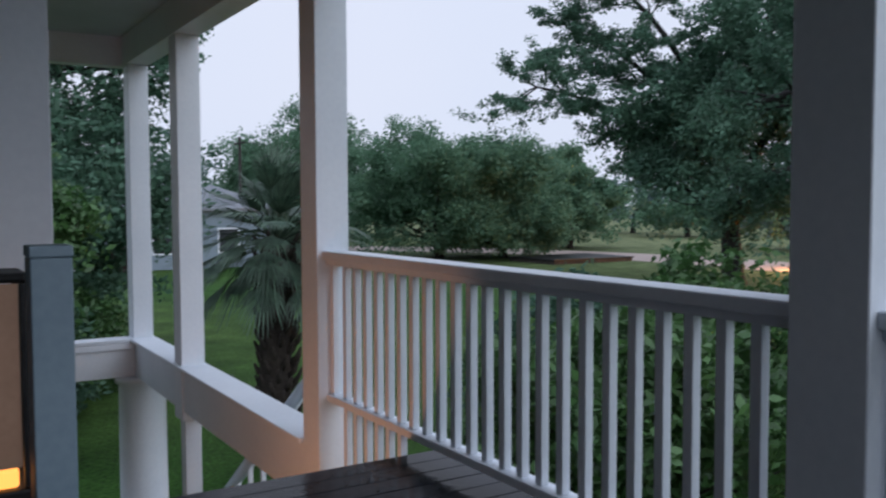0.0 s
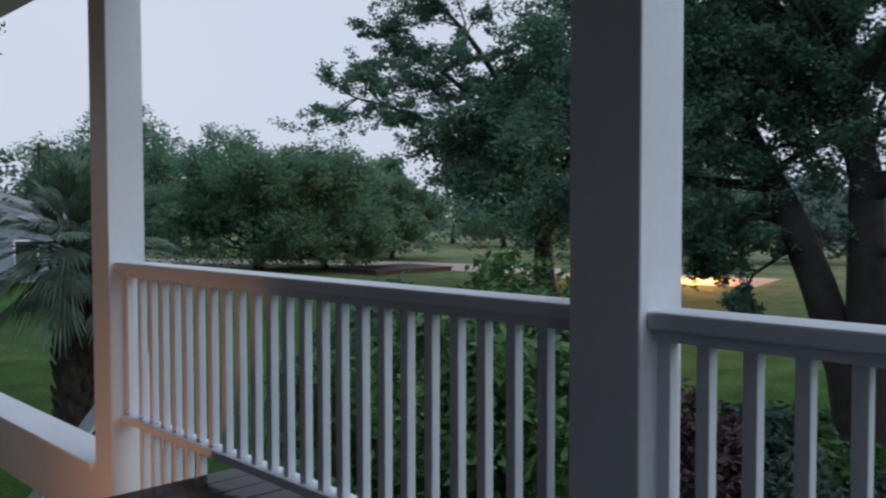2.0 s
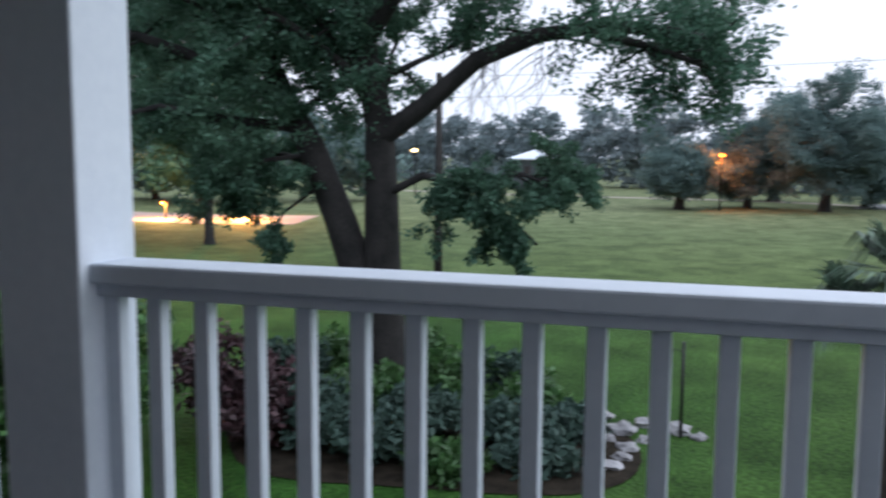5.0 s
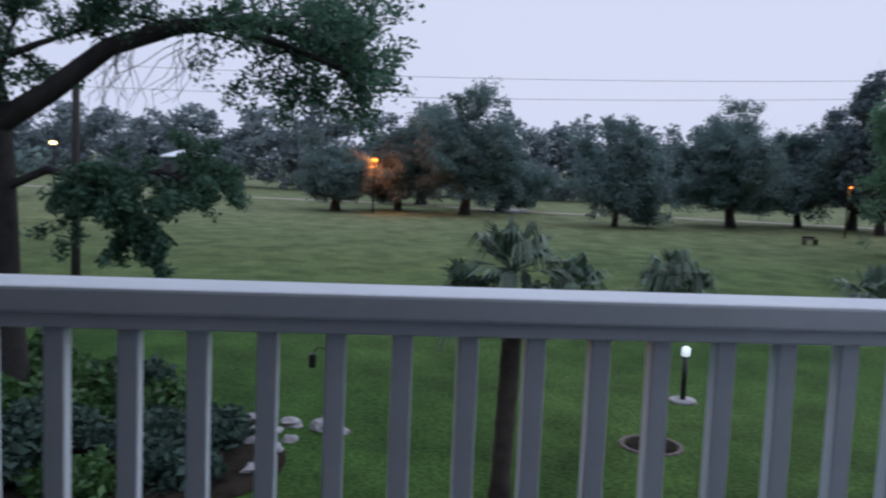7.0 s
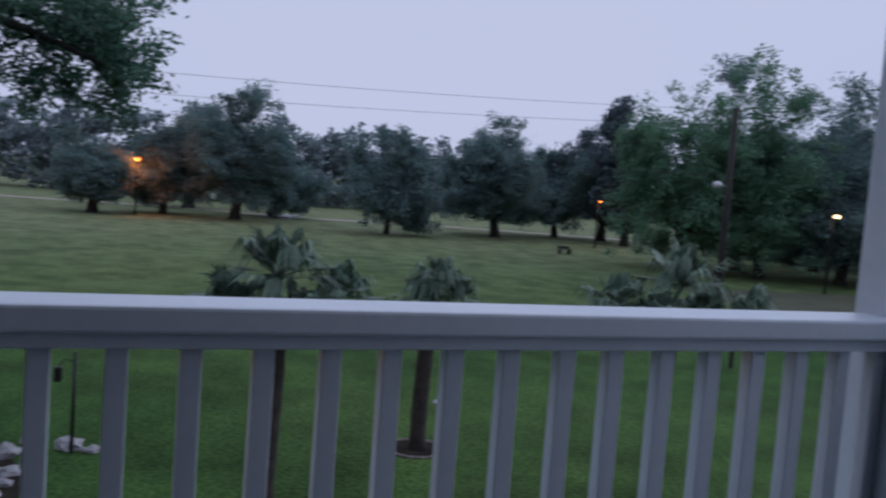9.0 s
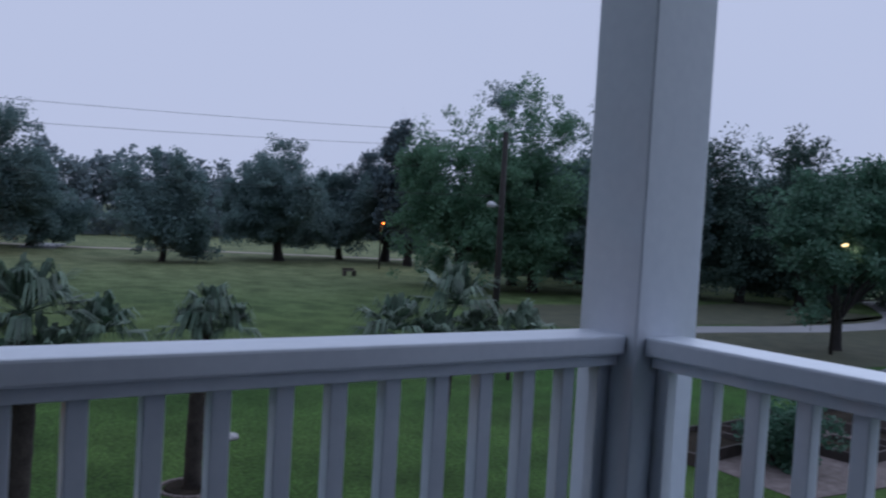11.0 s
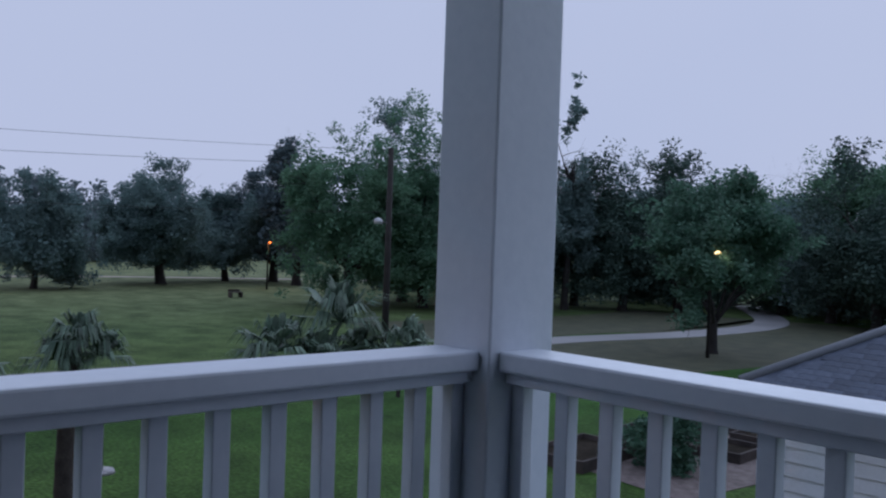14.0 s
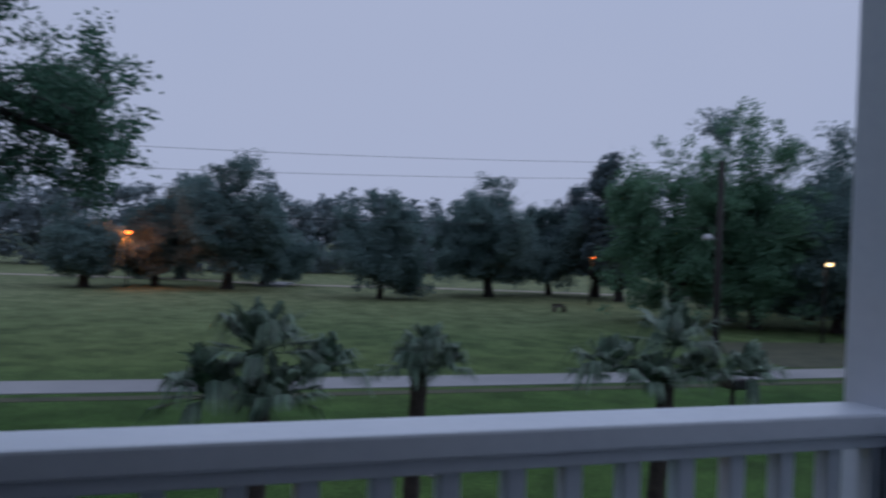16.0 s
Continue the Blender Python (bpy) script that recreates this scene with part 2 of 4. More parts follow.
def leaf_quads(rng, centres, radii, per, size, aspect=0.5, flat=0.75, droop=0.0):
    """Corners of leaves scattered in clumps."""
    centres, radii = np.asarray(centres, float), np.asarray(radii, float)
    k = len(centres)
    d = rng.normal(size=(k, per, 3))
    d /= np.linalg.norm(d, axis=2, keepdims=True) + 1e-9
    r = rng.random((k, per, 1)) ** 0.45
    pos = centres[:, None, :] + d * r * radii[:, None, None] * np.array((1, 1, flat))
    pos = pos.reshape(-1, 3)
    n = len(pos)
    a = rng.normal(size=(n, 3))
    a[:, 2] = a[:, 2] * 0.7 - droop
    a /= np.linalg.norm(a, axis=1, keepdims=True)
    b = np.cross(a, rng.normal(size=(n, 3)))
    b /= np.linalg.norm(b, axis=1, keepdims=True) + 1e-9
    s = size * (0.6 + 0.8 * rng.random((n, 1)))
    a, b = a * s, b * s * aspect
    return np.stack((pos - a, pos - b * 0.9, pos + a, pos + b * 0.9), axis=1).reshape(-1, 3)


# ---- porch ----
POST_A, POST_B, POST_C = 4.737, 1.468, -2.125
RAIL = 0.95


def porch_post(x, y, z0, z1, label, y0=-0.1):
    p = root("porch_post", label, "post", "porch posts", at=(x, y, z0))
    h = z1 - z0
    boxpart("shaft", (-0.1, 0.1, y0, y0 + 0.225, 0, h), WHITE, p, 0.006)
    return p


porch_post(0, POST_A, GROUND, 2.65, "white painted square porch post with warm light on it")
porch_post(0, POST_B, -0.35, 2.65, "white painted square porch post between two railings")
porch_post(0, POST_C, -0.35, 2.65, "white painted square corner post of the porch", -0.125)
porch_post(0, 7.62, -0.18, 2.65, "white painted square post standing on the stair beam")
porch_post(0, 9.45, -0.18, 2.65, "white painted corner post above a round column")
porch_post(-1.69, 3.70, -0.35, 2.65, "shaded square porch post beside the stair opening")


def railing(name, length, first_y, pitch, count, label, low=None):
    """A railing along local +y from 0 to length, top at RAIL."""
    r = root(name, label, "railing", "porch railings")
    boxpart("cap_rail", (-0.07, 0.07, 0, length, RAIL - 0.048, RAIL), WHITE, r, 0.007)
    boxpart("sub_rail", (-0.045, 0.045, 0.001, length - 0.001, RAIL - 0.078, RAIL - 0.049), WHITE, r, 0.003)
    boxpart("bottom_rail", (-0.045, 0.045, 0.001, length - 0.001, 0.092, 0.13), WHITE, r, 0.003)
    places = [first_y + pitch * i for i in range(count)]
    bm = bmesh.new()
    box(bm, -0.019, 0.019, -0.019, 0.019, 0.131, RAIL - 0.079, 0.003)
    first = part("baluster", bm, WHITE, r)
    first.location.y = places[0]
    for y in places[1:]:
        b = first.copy()
        scene.collection.objects.link(b)
        b.location = (random.uniform(-0.0015, 0.0015), y + random.uniform(-0.002, 0.002), 0)
        b.rotation_euler = (random.uniform(-0.003, 0.003), random.uniform(-0.002, 0.002), random.uniform(-0.03, 0.03))
    for y in (0.019, length - 0.019):
        e = first.copy()
        scene.collection.objects.link(e)
        e.name = "end_baluster"
        e.location = (0, y, 0)
    if low is not None:
        bm = bmesh.new()
        box(bm, -0.019, 0.019, -0.019, 0.019, -0.34, 0.091, 0.003)
        lo = part("lower_baluster", bm, WHITE, r)
        ys = [y for y in places if y > low]
        lo.location.y = ys[0]
        for y in ys[1:]:
            b = lo.copy()
            scene.collection.objects.link(b)
            b.location.y = y
    return r


ra = railing("porch_railing", POST_A - POST_B - 0.225, 0.160, 0.1229, 23, "white painted wooden railing, warm lit at the stair end", low=3.82 - POST_B - 0.125)
ra.location = (0, POST_B + 0.125, 0)
rb = railing("porch_railing", POST_B - POST_C - 0.2, 0.139, 0.1249, 26, "white painted wooden railing with square balusters")
rb.location = (0, POST_C + 0.1, 0)
rc = railing("porch_railing", 3.1, 0.156, 0.1238, 23, "white painted wooden railing running back to the house")
rc.location = (-0.1, POST_C, 0)
rc.rotation_euler.z = radians(90)

# stair-side beams and columns
sb = root("stair_beam", "white painted beam with a cap board beside the stairs", "beam")
boxpart("beam", (-0.09, 0.09, POST_A + 0.126, 9.36, -0.56, -0.20), WHITE, sb, 0.006)
boxpart("cap_board", (-0.13, 0.13, POST_A + 0.126, 9.57, -0.199, -0.165), WHITE, sb, 0.006)
eb = root("stair_beam", "white painted end beam with a moulded cap board", "beam")
boxpart("beam", (-3.3, 0.09, 9.362, 9.54, -0.56, -0.20), WHITE, eb, 0.006)
boxpart("cap_board", (-3.3, -0.132, 9.33, 9.57, -0.199, -0.165), WHITE, eb, 0.006)
boxpart("moulding", (-3.3, -0.1, 9.335, 9.361, -0.27, -0.201), WHITE, eb, 0.006)
bm = bmesh.new()
tube(bm, [(0, 0, 0), (0, 0, 0.12), (0, 0, 0.14), (0, 0, 2.05), (0, 0, 2.07), (0, 0, 2.138)], [0.29, 0.29, 0.245, 0.235, 0.27, 0.27], 32)
rcol = part("round_column", bm, WHITE)
rcol.location = (0, 9.45, GROUND)
tagged(rcol, "white round column under the porch corner", "column")
bm = bmesh.new()
box(bm, -0.07, 0.07, -0.07, 0.07, 0, 2.138, 0.006)
lp = part("lower_post", bm, WHITE)
lp.location = (0.0, 7.62, GROUND)
tagged(lp, "white square lower post holding up the stair beam", "post")
boxpart("collar", (-0.104, 0.104, -0.115, 0.135, 2.06, 2.498), WHITE, lp, 0.006)
hr = root("stair_handrail", "white painted sloping stair handrail outside the beam", "handrail")
bm = bmesh.new()
tube(bm, [(0.45, 5.56, 0.255), (0.45, 9.1, -2.25)], [0.06, 0.06], 4)
part("handrail", bm, WHITE, hr)
bm = bmesh.new()
tube(bm, [(0.45, 5.60, -0.572), (0.45, 8.4, -2.55)], [0.13, 0.13], 4)
part("stringer", bm, WHITE, hr)
boxpart("stair_post", (0.40, 0.50, 5.46, 5.56, GROUND, 0.30), WHITE, hr, 0.004)
for i in range(9):
    y = 5.8 + i * 0.32
    z = 0.92 - (y - 4.62) * 0.708
    boxpart("stair_baluster", (0.431, 0.469, y - 0.019, y + 0.019, z - 0.75, z), WHITE, hr, 0)
nw = root("stair_newel", "blue-grey painted newel post at the stair opening", "post", at=(-1.755, 2.45, 0))
boxpart("shaft", (-0.047, 0.047, -0.055, 0.055, 0, 1.085), GREYPAINT, nw, 0.004)
boxpart("newel_cap", (-0.049, 0.049, -0.057, 0.057, 1.086, 1.114), GREYPAINT, nw, 0.004)

# guessed lantern beside the stair opening, warm light painted into its panes
pl = root("guessed_lantern", "tall black framed object built as a lantern, warm light in its pane colour", "lantern", at=(-1.87, 3.12, 0))
boxpart("base", (-0.13, 0.13, -0.13, 0.13, 0, 0.36), BLACK, pl, 0.01)
for sx in (-1, 1):
    for sy in (-1, 1):
        boxpart("upright", (sx * 0.115 - 0.012, sx * 0.115 + 0.012, sy * 0.115 - 0.012, sy * 0.115 + 0.012, 0.361, 0.98), BLACK, pl, 0.003)
boxpart("lid", (-0.13, 0.13, -0.13, 0.13, 0.981, 1.01), BLACK, pl, 0.012)
boxpart("pane", (-0.10, 0.10, -0.117, -0.112, 0.425, 0.978), TERRA, pl, 0)
boxpart("pane", (-0.117, -0.112, -0.10, 0.10, 0.425, 0.978), TERRA, pl, 0)
boxpart("flame_tray", (-0.09, 0.09, -0.11, 0.09, 0.361, 0.42), AMBER, pl, 0.01)
sl = root("stair_lamp", "small amber wall lamp low in the stairwell", "wall lamp", at=(-1.62, 4.05, -0.62))
boxpart("bracket", (-0.03, 0.03, -0.03, 0.03, -0.4, -0.121), BLACK, sl)
boxpart("glass", (-0.06, 0.06, -0.06, 0.06, -0.12, 0.10), AMBER, sl, 0.01)
boxpart("cap", (-0.075, 0.075, -0.075, 0.075, 0.101, 0.13), BLACK, sl, 0.01)
warm = new("stair_light", bpy.data.lights.new("stair_light", "POINT"))
warm.data.energy, warm.data.color, warm.data.shadow_soft_size = 30.0, (1.0, 0.44, 0.22), 0.08
warm.location = (-1.48, 4.12, -0.60)
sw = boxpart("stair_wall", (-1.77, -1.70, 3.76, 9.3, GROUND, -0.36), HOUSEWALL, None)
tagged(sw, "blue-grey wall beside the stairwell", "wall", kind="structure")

# floor, roof and house
deck = tagged(new("floor"), "dark wet wooden deck boards of the porch", "floor", kind="structure")
joists = boxpart("deck_frame", (-3.3, 0.10, -2.22, 3.74, -0.30, -0.036), WHITE, None)
tagged(joists, "white painted deck frame under the boards", "deck frame", kind="structure")
bm = bmesh.new()
box(bm, -3.3, 0.105, 9.57, 9.75, 2.65, 2.95)
box(bm, -0.11, 0.11, -2.24, 9.57, 2.651, 2.95)
box(bm, -3.3, -0.112, -2.24, -2.02, 2.65, 2.95)
tagged(part("roof_beam", bm, WHITE), "white painted beam carrying the porch roof", "beam", kind="structure")
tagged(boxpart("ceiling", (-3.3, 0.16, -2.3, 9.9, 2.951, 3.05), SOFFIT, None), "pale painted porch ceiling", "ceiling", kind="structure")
# unseen house wall, kept dark so little light bounces onto the railings
tagged(boxpart("wall_house", (-3.5, -3.3, -2.24, 9.75, GROUND, 3.05), HOUSEWALL, None), "dark unseen house wall behind the porch, dimming the railing faces", "wall", kind="structure")

# ---- ground, road and paths ----
bm = bmesh.new()
box(bm, -900, 1500, -1300, 1300, GROUND - 0.5, GROUND)
tagged(part("ground", bm, GRASS), "mown lawn and open field of short grass", "ground", kind="structure")


def strip(name, pts, width, material, z, label, category):
    """A flat ribbon with a little thickness along points in plan."""
    bm = bmesh.new()
    rows = []
    pv = [Vector((x, y, 0)) for x, y in pts]
    for i, p in enumerate(pv):
        d = (pv[min(i + 1, len(pv) - 1)] - pv[max(i - 1, 0)]).normalized()
        s = Vector((-d.y, d.x, 0)) * width / 2
        rows.append([bm.verts.new(p + s + Vector((0, 0, zz))) if k == 0 else bm.verts.new(p - s + Vector((0, 0, zz))) for zz in (GROUND - 0.05, z) for k in (0, 1)])
    for a, b in zip(rows, rows[1:]):
        bm.faces.new((a[2], a[3], b[3], b[2]))
        bm.faces.new((a[0], a[2], b[2], b[0]))
        bm.faces.new((a[1], b[1], b[3], a[3]))
    return tagged(part(name, bm, material), label, category, kind="structure")


def bend(pts, steps=8):
    out = []
    for i in range(len(pts) - 1):
        p = [Vector((*pts[max(0, min(len(pts) - 1, i + k))], 0)) for k in (-1, 0, 1, 2)]
        for s in range(steps):
            t = s / steps
            v = 0.5 * ((2 * p[1]) + (p[2] - p[0]) * t + (2 * p[0] - 5 * p[1] + 4 * p[2] - p[3]) * t * t + (3 * p[1] - p[0] - 3 * p[2] + p[3]) * t ** 3)
            out.append((v.x, v.y))
    out.append(pts[-1])
    return out


strip("road", bend([(24.6, 40), (23.6, 20), (22.62, 7.95), (22.14, -4.37), (22.02, -16.41), (21.91, -28.41), (20.76, -37.4), (22.18, -47.42), (30.95, -60.58)]), 1.9, CONCRETE, GROUND + 0.02, "narrow pale concrete lane across the grass", "lane")
strip("verge", bend([(22.9, 40), (21.9, 20), (20.91, 7.97), (20.44, -4.35), (20.32, -16.38), (20.21, -28.38), (19.28, -36.37)]), 0.55, VERGE, GROUND + 0.008, "worn brown strip of grass along the lane", "verge")
# these two broad strips also paint the wood's shade on the ground
strip("verge", bend([(18.6, -23.5), (17.9, -29), (17.6, -35), (18.2, -42), (19.5, -50)]), 9.6, VERGE, GROUND + 0.006, "worn brown ground between lane and wood, darkened for the wood's shade", "verge")
strip("verge", bend([(27.5, -24), (27.0, -32), (26.2, -40), (27.5, -48)]), 8.0, VERGE, GROUND + 0.006, "worn ground under the edge of the wood, its shade in the colour", "verge")
strip("path", bend([(92.01, 41.98), (84.08, 19.67), (81.55, 4.24), (79.95, -5.03), (74.27, -15.25), (73.54, -27.31), (70.33, -39.26), (65.09, -53.17)]), 1.5, PINKPAVE, GROUND + 0.015, "pale sandy footpath in front of far trees", "path")
strip("path", [(70.32, -12.33), (74.3, -13.61), (78.77, -15.1)], 2.6, CONCRETE, GROUND + 0.025, "pale concrete slab beside the sandy footpath", "slab")
strip("gravel", [(7.6, -12.6), (7.3, -15.5), (7.0, -20.0)], 3.6, GRAVEL, GROUND + 0.012, "greyish pink gravel under the raised beds", "gravel")
strip("pavement", bend([(45, 22.5), (43.5, 30), (43.5, 44), (40.5, 57), (34, 67), (22, 80)]), 7, PINKPAVE, GROUND + 0.02, "pinkish lit pavement beyond the trees", "pavement")

# ---- trees ----
def grow(rng, bm, start, direction, length, radius, depth, tips, spread=0.6, lift=0.12, sides=6):
    """A bending limb with side limbs; gathers the places where leaves sit."""
    p, d = Vector(start), Vector(direction).normalized()
    n = 5
    pts, rad = [p.copy()], [radius]
    for i in range(n):
        d = (d + Vector((rng.normal() * 0.18, rng.normal() * 0.18, rng.normal() * 0.12 + lift * 0.4))).normalized()
        p = p + d * length / n
        pts.append(p.copy())
        rad.append(radius * (1 - 0.14 * (i + 1)))
        if depth > 0 and i >= 1:
            for _ in range(1 if i < n - 1 else 2):
                s = Vector((rng.normal(), rng.normal(), rng.normal() * 0.6 + lift)).normalized()
                grow(rng, bm, p, d * (1 - spread) + s * spread, length * rng.uniform(0.45, 0.68), rad[-1] * 0.55, depth - 1, tips, spread, lift, max(4, sides - 1))
        if depth <= 1 and i >= 1:
            tips.append((p.x, p.y, p.z))
    tube(bm, pts, rad, sides, cap=False)


def broad_tree(name, x, y, height, crown, trunk_r, seed, leaf, label, per=60, size=0.22, clump=0.8, limbs=5, depth=2, fork=0.3, group="", lift=0.14, fill=0, bark=None, arms=(), skirt=0.14, hem=0):
    """A tree on the ground with a trunk, limbs and a loose crown."""
    rng = np.random.default_rng(seed)
    tr = root(name, label, "tree", group, at=(x, y, GROUND))
    bm = bmesh.new()
    f = height * fork
    lean = Vector((rng.normal() * 0.05, rng.normal() * 0.05, 0)) * f
    tube(bm, [(0, 0, -0.1), (0, 0, 0.12 * f), Vector((0, 0, 0.5 * f)) + lean * 0.5, Vector((0, 0, f)) + lean], [trunk_r * 1.5, trunk_r * 1.1, trunk_r * 0.95, trunk_r * 0.85], 10, cap=False)
    tips = []
    for i in range(limbs):
        a = 2 * math.pi * (i + rng.uniform(-0.3, 0.3)) / limbs
        up = rng.uniform(0.35, 1.3) if i else 2.0
        v = Vector((math.cos(a) * crown, math.sin(a) * crown, up * (height - f) * 0.55))
        grow(rng, bm, Vector((0, 0, f * rng.uniform(0.75, 1.0))) + lean, v, v.length * 0.62, trunk_r * 0.5, depth, tips, 0.55, lift)
    t = np.array(tips)
    # keep the limbs inside the crown
    up, out = min(1.0, (height - 0.5 * clump - f) / (t[:, 2].max() - f)), min(1.0, crown / np.percentile(np.hypot(t[:, 0], t[:, 1]), 97))
    for v in bm.verts:
        if v.co.z > f:
            v.co = (v.co.x * out, v.co.y * out, f + (v.co.z - f) * up)
    part("trunk", bm, bark or BARK, tr)
    # fit the crown to its height and spread, and drop what strays
    r = np.hypot(t[:, 0], t[:, 1])
    t[:, :2] *= crown * 0.92 / np.percentile(r, 93)
    lowz = height * skirt
    t[:, 2] = lowz + (t[:, 2] - t[:, 2].min()) * (height - clump * 0.5 - lowz) / (np.percentile(t[:, 2], 97) - t[:, 2].min())
    r = np.hypot(t[:, 0], t[:, 1]) / crown
    t = t[(r < 1.12) & (t[:, 2] < height * (1.04 - 0.42 * r ** 2.5)) & (t[:, 2] > height * (skirt - 0.02 + 0.10 * (1 - r)))]
    if fill:
        lobes = t[rng.integers(0, len(t), max(6, fill // 9))]
        more = np.repeat(lobes, 9, axis=0) + rng.normal(size=(len(lobes) * 9, 3)) * np.array((1, 1, 0.55)) * clump * 1.05
        t = np.vstack((t, more[more[:, 2] > height * (skirt - 0.01)]))
    if hem:
        a, q = rng.random(hem) * 2 * math.pi, crown * (0.35 + 0.6 * rng.random(hem))
        low = np.stack((np.cos(a) * q, np.sin(a) * q, height * (skirt + 0.02 + 0.38 * rng.random(hem))), axis=1)
        t = np.vstack((t, low))
    for (ax, ay, az), (bx, by, bz) in arms:
        bm = bmesh.new()
        ends = []
        a, e = Vector((ax, ay, az)), Vector((bx, by, bz))
        pts = [a.lerp(e, i / 6) + Vector((0, 0, 0.9 * math.sin(i * 0.52))) for i in range(7)]
        tube(bm, pts, [0.2 - 0.025 * i for i in range(7)], 7, cap=False)
        for i in range(16):
            q = pts[2 + i % 5]
            grow(rng, bm, q, Vector((rng.normal(), rng.normal(), rng.normal() * 0.5)) + (e - a).normalized() * 0.7, rng.uniform(1.6, 3.0), 0.05, 1, ends, 0.6, 0.02, 5)
        part("bough", bm, bark or BARK, tr)
        quads_mesh('bough_leaves', leaf_quads(rng, ends, clump * rng.uniform(0.3, 0.75, len(ends)), per // 2, size * 0.6, 0.5, 0.6), leaf, tr)
    quads_mesh("crown", leaf_quads(rng, t, clump * rng.uniform(0.55, 1.25, len(t)), max(18, int(per * 0.72)), size * 0.82), leaf, tr)
    return tr


def shrub(name, x, y, z, rx, rz, seed, leaf, label, clumps=120, per=60, size=0.08, clump=0.35, group=""):
    rng = np.random.default_rng(seed)
    sh = root(name, label, "shrub", group, at=(x, y, GROUND))
    bm = bmesh.new()
    d = rng.normal(size=(clumps, 3))
    d /= np.linalg.norm(d, axis=1, keepdims=True)
    c = d * (rng.random((clumps, 1)) ** 0.4) * np.array((rx, rx, rz)) * rng.uniform(0.75, 1.1, (clumps, 1)) + np.array((0, 0, z - GROUND))
    c[:, 2] = np.maximum(c[:, 2], clump * 0.3)
    for i in range(9):
        e = c[i * (clumps // 9)]
        tube(bm, [(e[0] * 0.1, e[1] * 0.1, -0.05), (e[0] * 0.4, e[1] * 0.4, e[2] * 0.55), tuple(e)], [0.03, 0.022, 0.006], 5, cap=False)
    part("stem", bm, BARK, sh)
    quads_mesh("foliage", leaf_quads(rng, c, clump * rng.uniform(0.6, 1.2, clumps), per, size), leaf, sh)
    return sh


# the near twin-trunked live oak, with its limbs as they hang
def near_oak():
    rng = np.random.default_rng(7)
    ox, oy = 10.5, 4.68
    tr = root("oak_tree", "large dark live oak with two leaning trunks and drooping limbs", "tree", at=(ox, oy, GROUND))
    bm = bmesh.new()
    L = lambda *pts: [Vector((a, b, c - GROUND)) for a, b, c in pts]
    tips = []

    def limb(pts, r0, r1, twigs, twig_len, depth=1, sides=10, droop=0.0, start=0.35):
        n = len(pts)
        tube(bm, pts, [r0 + (r1 - r0) * i / (n - 1) for i in range(n)], sides, cap=False)
        for _ in range(int(twigs * 0.74)):
            u = start + (1 - start) * rng.random()
            f = u * (n - 1)
            i = min(int(f), n - 2)
            p = pts[i].lerp(pts[i + 1], f - i)
            d = Vector((rng.normal(), rng.normal(), rng.normal() * 0.55 + 0.15 - droop)) + (pts[i + 1] - pts[i]).normalized() * 0.5
            grow(rng, bm, p, d, twig_len * rng.uniform(0.6, 1.2), max(0.018, r1 * 0.6), depth, tips, 0.6, 0.08 - droop * 0.5, 5)

    # trunks
    limb(L((0, 0, -2.8), (0, 0.02, -2.3), (0, 0.25, -1.0), (-0.05, 0.65, 0.2), (0, 1.1, 1.2), (0, 1.6, 2.1), (-0.2, 2.1, 3.2), (-0.4, 2.7, 4.6)), 0.34, 0.12, 24, 1.5, 2, 12, start=0.55)
    limb(L((0, -0.12, -2.8), (0, -0.12, -2.2), (0, -0.02, -0.8), (0.05, 0.02, 0.6), (0.05, 0.05, 1.7), (0.1, 0.35, 2.9), (0.2, 0.5, 4.3), (0.2, 0.2, 6.0)), 0.36, 0.13, 28, 1.6, 2, 12, start=0.56)
    # long arm and its drooping end
    limb(L((0, -0.05, 1.5), (-0.1, -0.75, 1.95), (-0.15, -1.5, 2.55), (-0.2, -2.4, 2.86), (-0.2, -3.3, 2.95), (-0.1, -4.2, 2.85), (-0.1, -4.8, 2.7)), 0.17, 0.05, 26, 1.15, 1, 9, 0.06, 0.5)
    limb(L((-0.2, -3.0, 2.9), (-0.3, -3.9, 2.65), (-0.3, -4.7, 2.35)), 0.07, 0.03, 12, 1.0, 1, 7, 0.2, 0.2)
    # upper arms
    limb(L((0.1, 0.35, 2.8), (-0.8, -0.8, 3.8), (-1.4, -2.2, 4.7), (-1.6, -3.4, 5.0)), 0.14, 0.05, 26, 1.3, 1, 8)
    limb(L((0.1, 0.4, 3.2), (1.2, -0.5, 4.4), (2.0, -1.8, 5.2)), 0.14, 0.05, 22, 1.4, 1, 8)
    limb(L((0, 1.5, 2.0), (-0.3, 2.7, 2.6), (-0.6, 3.8, 3.0), (-0.8, 4.9, 2.8)), 0.13, 0.05, 16, 1.2, 1, 8, 0.1)
    limb(L((0, 1.5, 2.0), (1.0, 2.6, 3.0), (1.8, 3.9, 3.8)), 0.13, 0.05, 14, 1.4, 1, 8)
    limb(L((-0.2, 2.1, 3.2), (-1.2, 2.4, 4.2), (-2.2, 2.2, 5.0)), 0.12, 0.05, 12, 1.3, 1, 8)
    limb(L((0, 1.3, 1.6), (-0.5, 2.2, 1.7), (-0.9, 3.2, 1.9), (-1.1, 4.1, 1.7)), 0.09, 0.03, 20, 0.9, 1, 7, 0.1, 0.25)
    limb(L((0, 0.9, 1.0), (0.5, 1.9, 1.2), (0.9, 2.8, 1.0)), 0.06, 0.025, 14, 0.8, 1, 6, 0.15, 0.3)
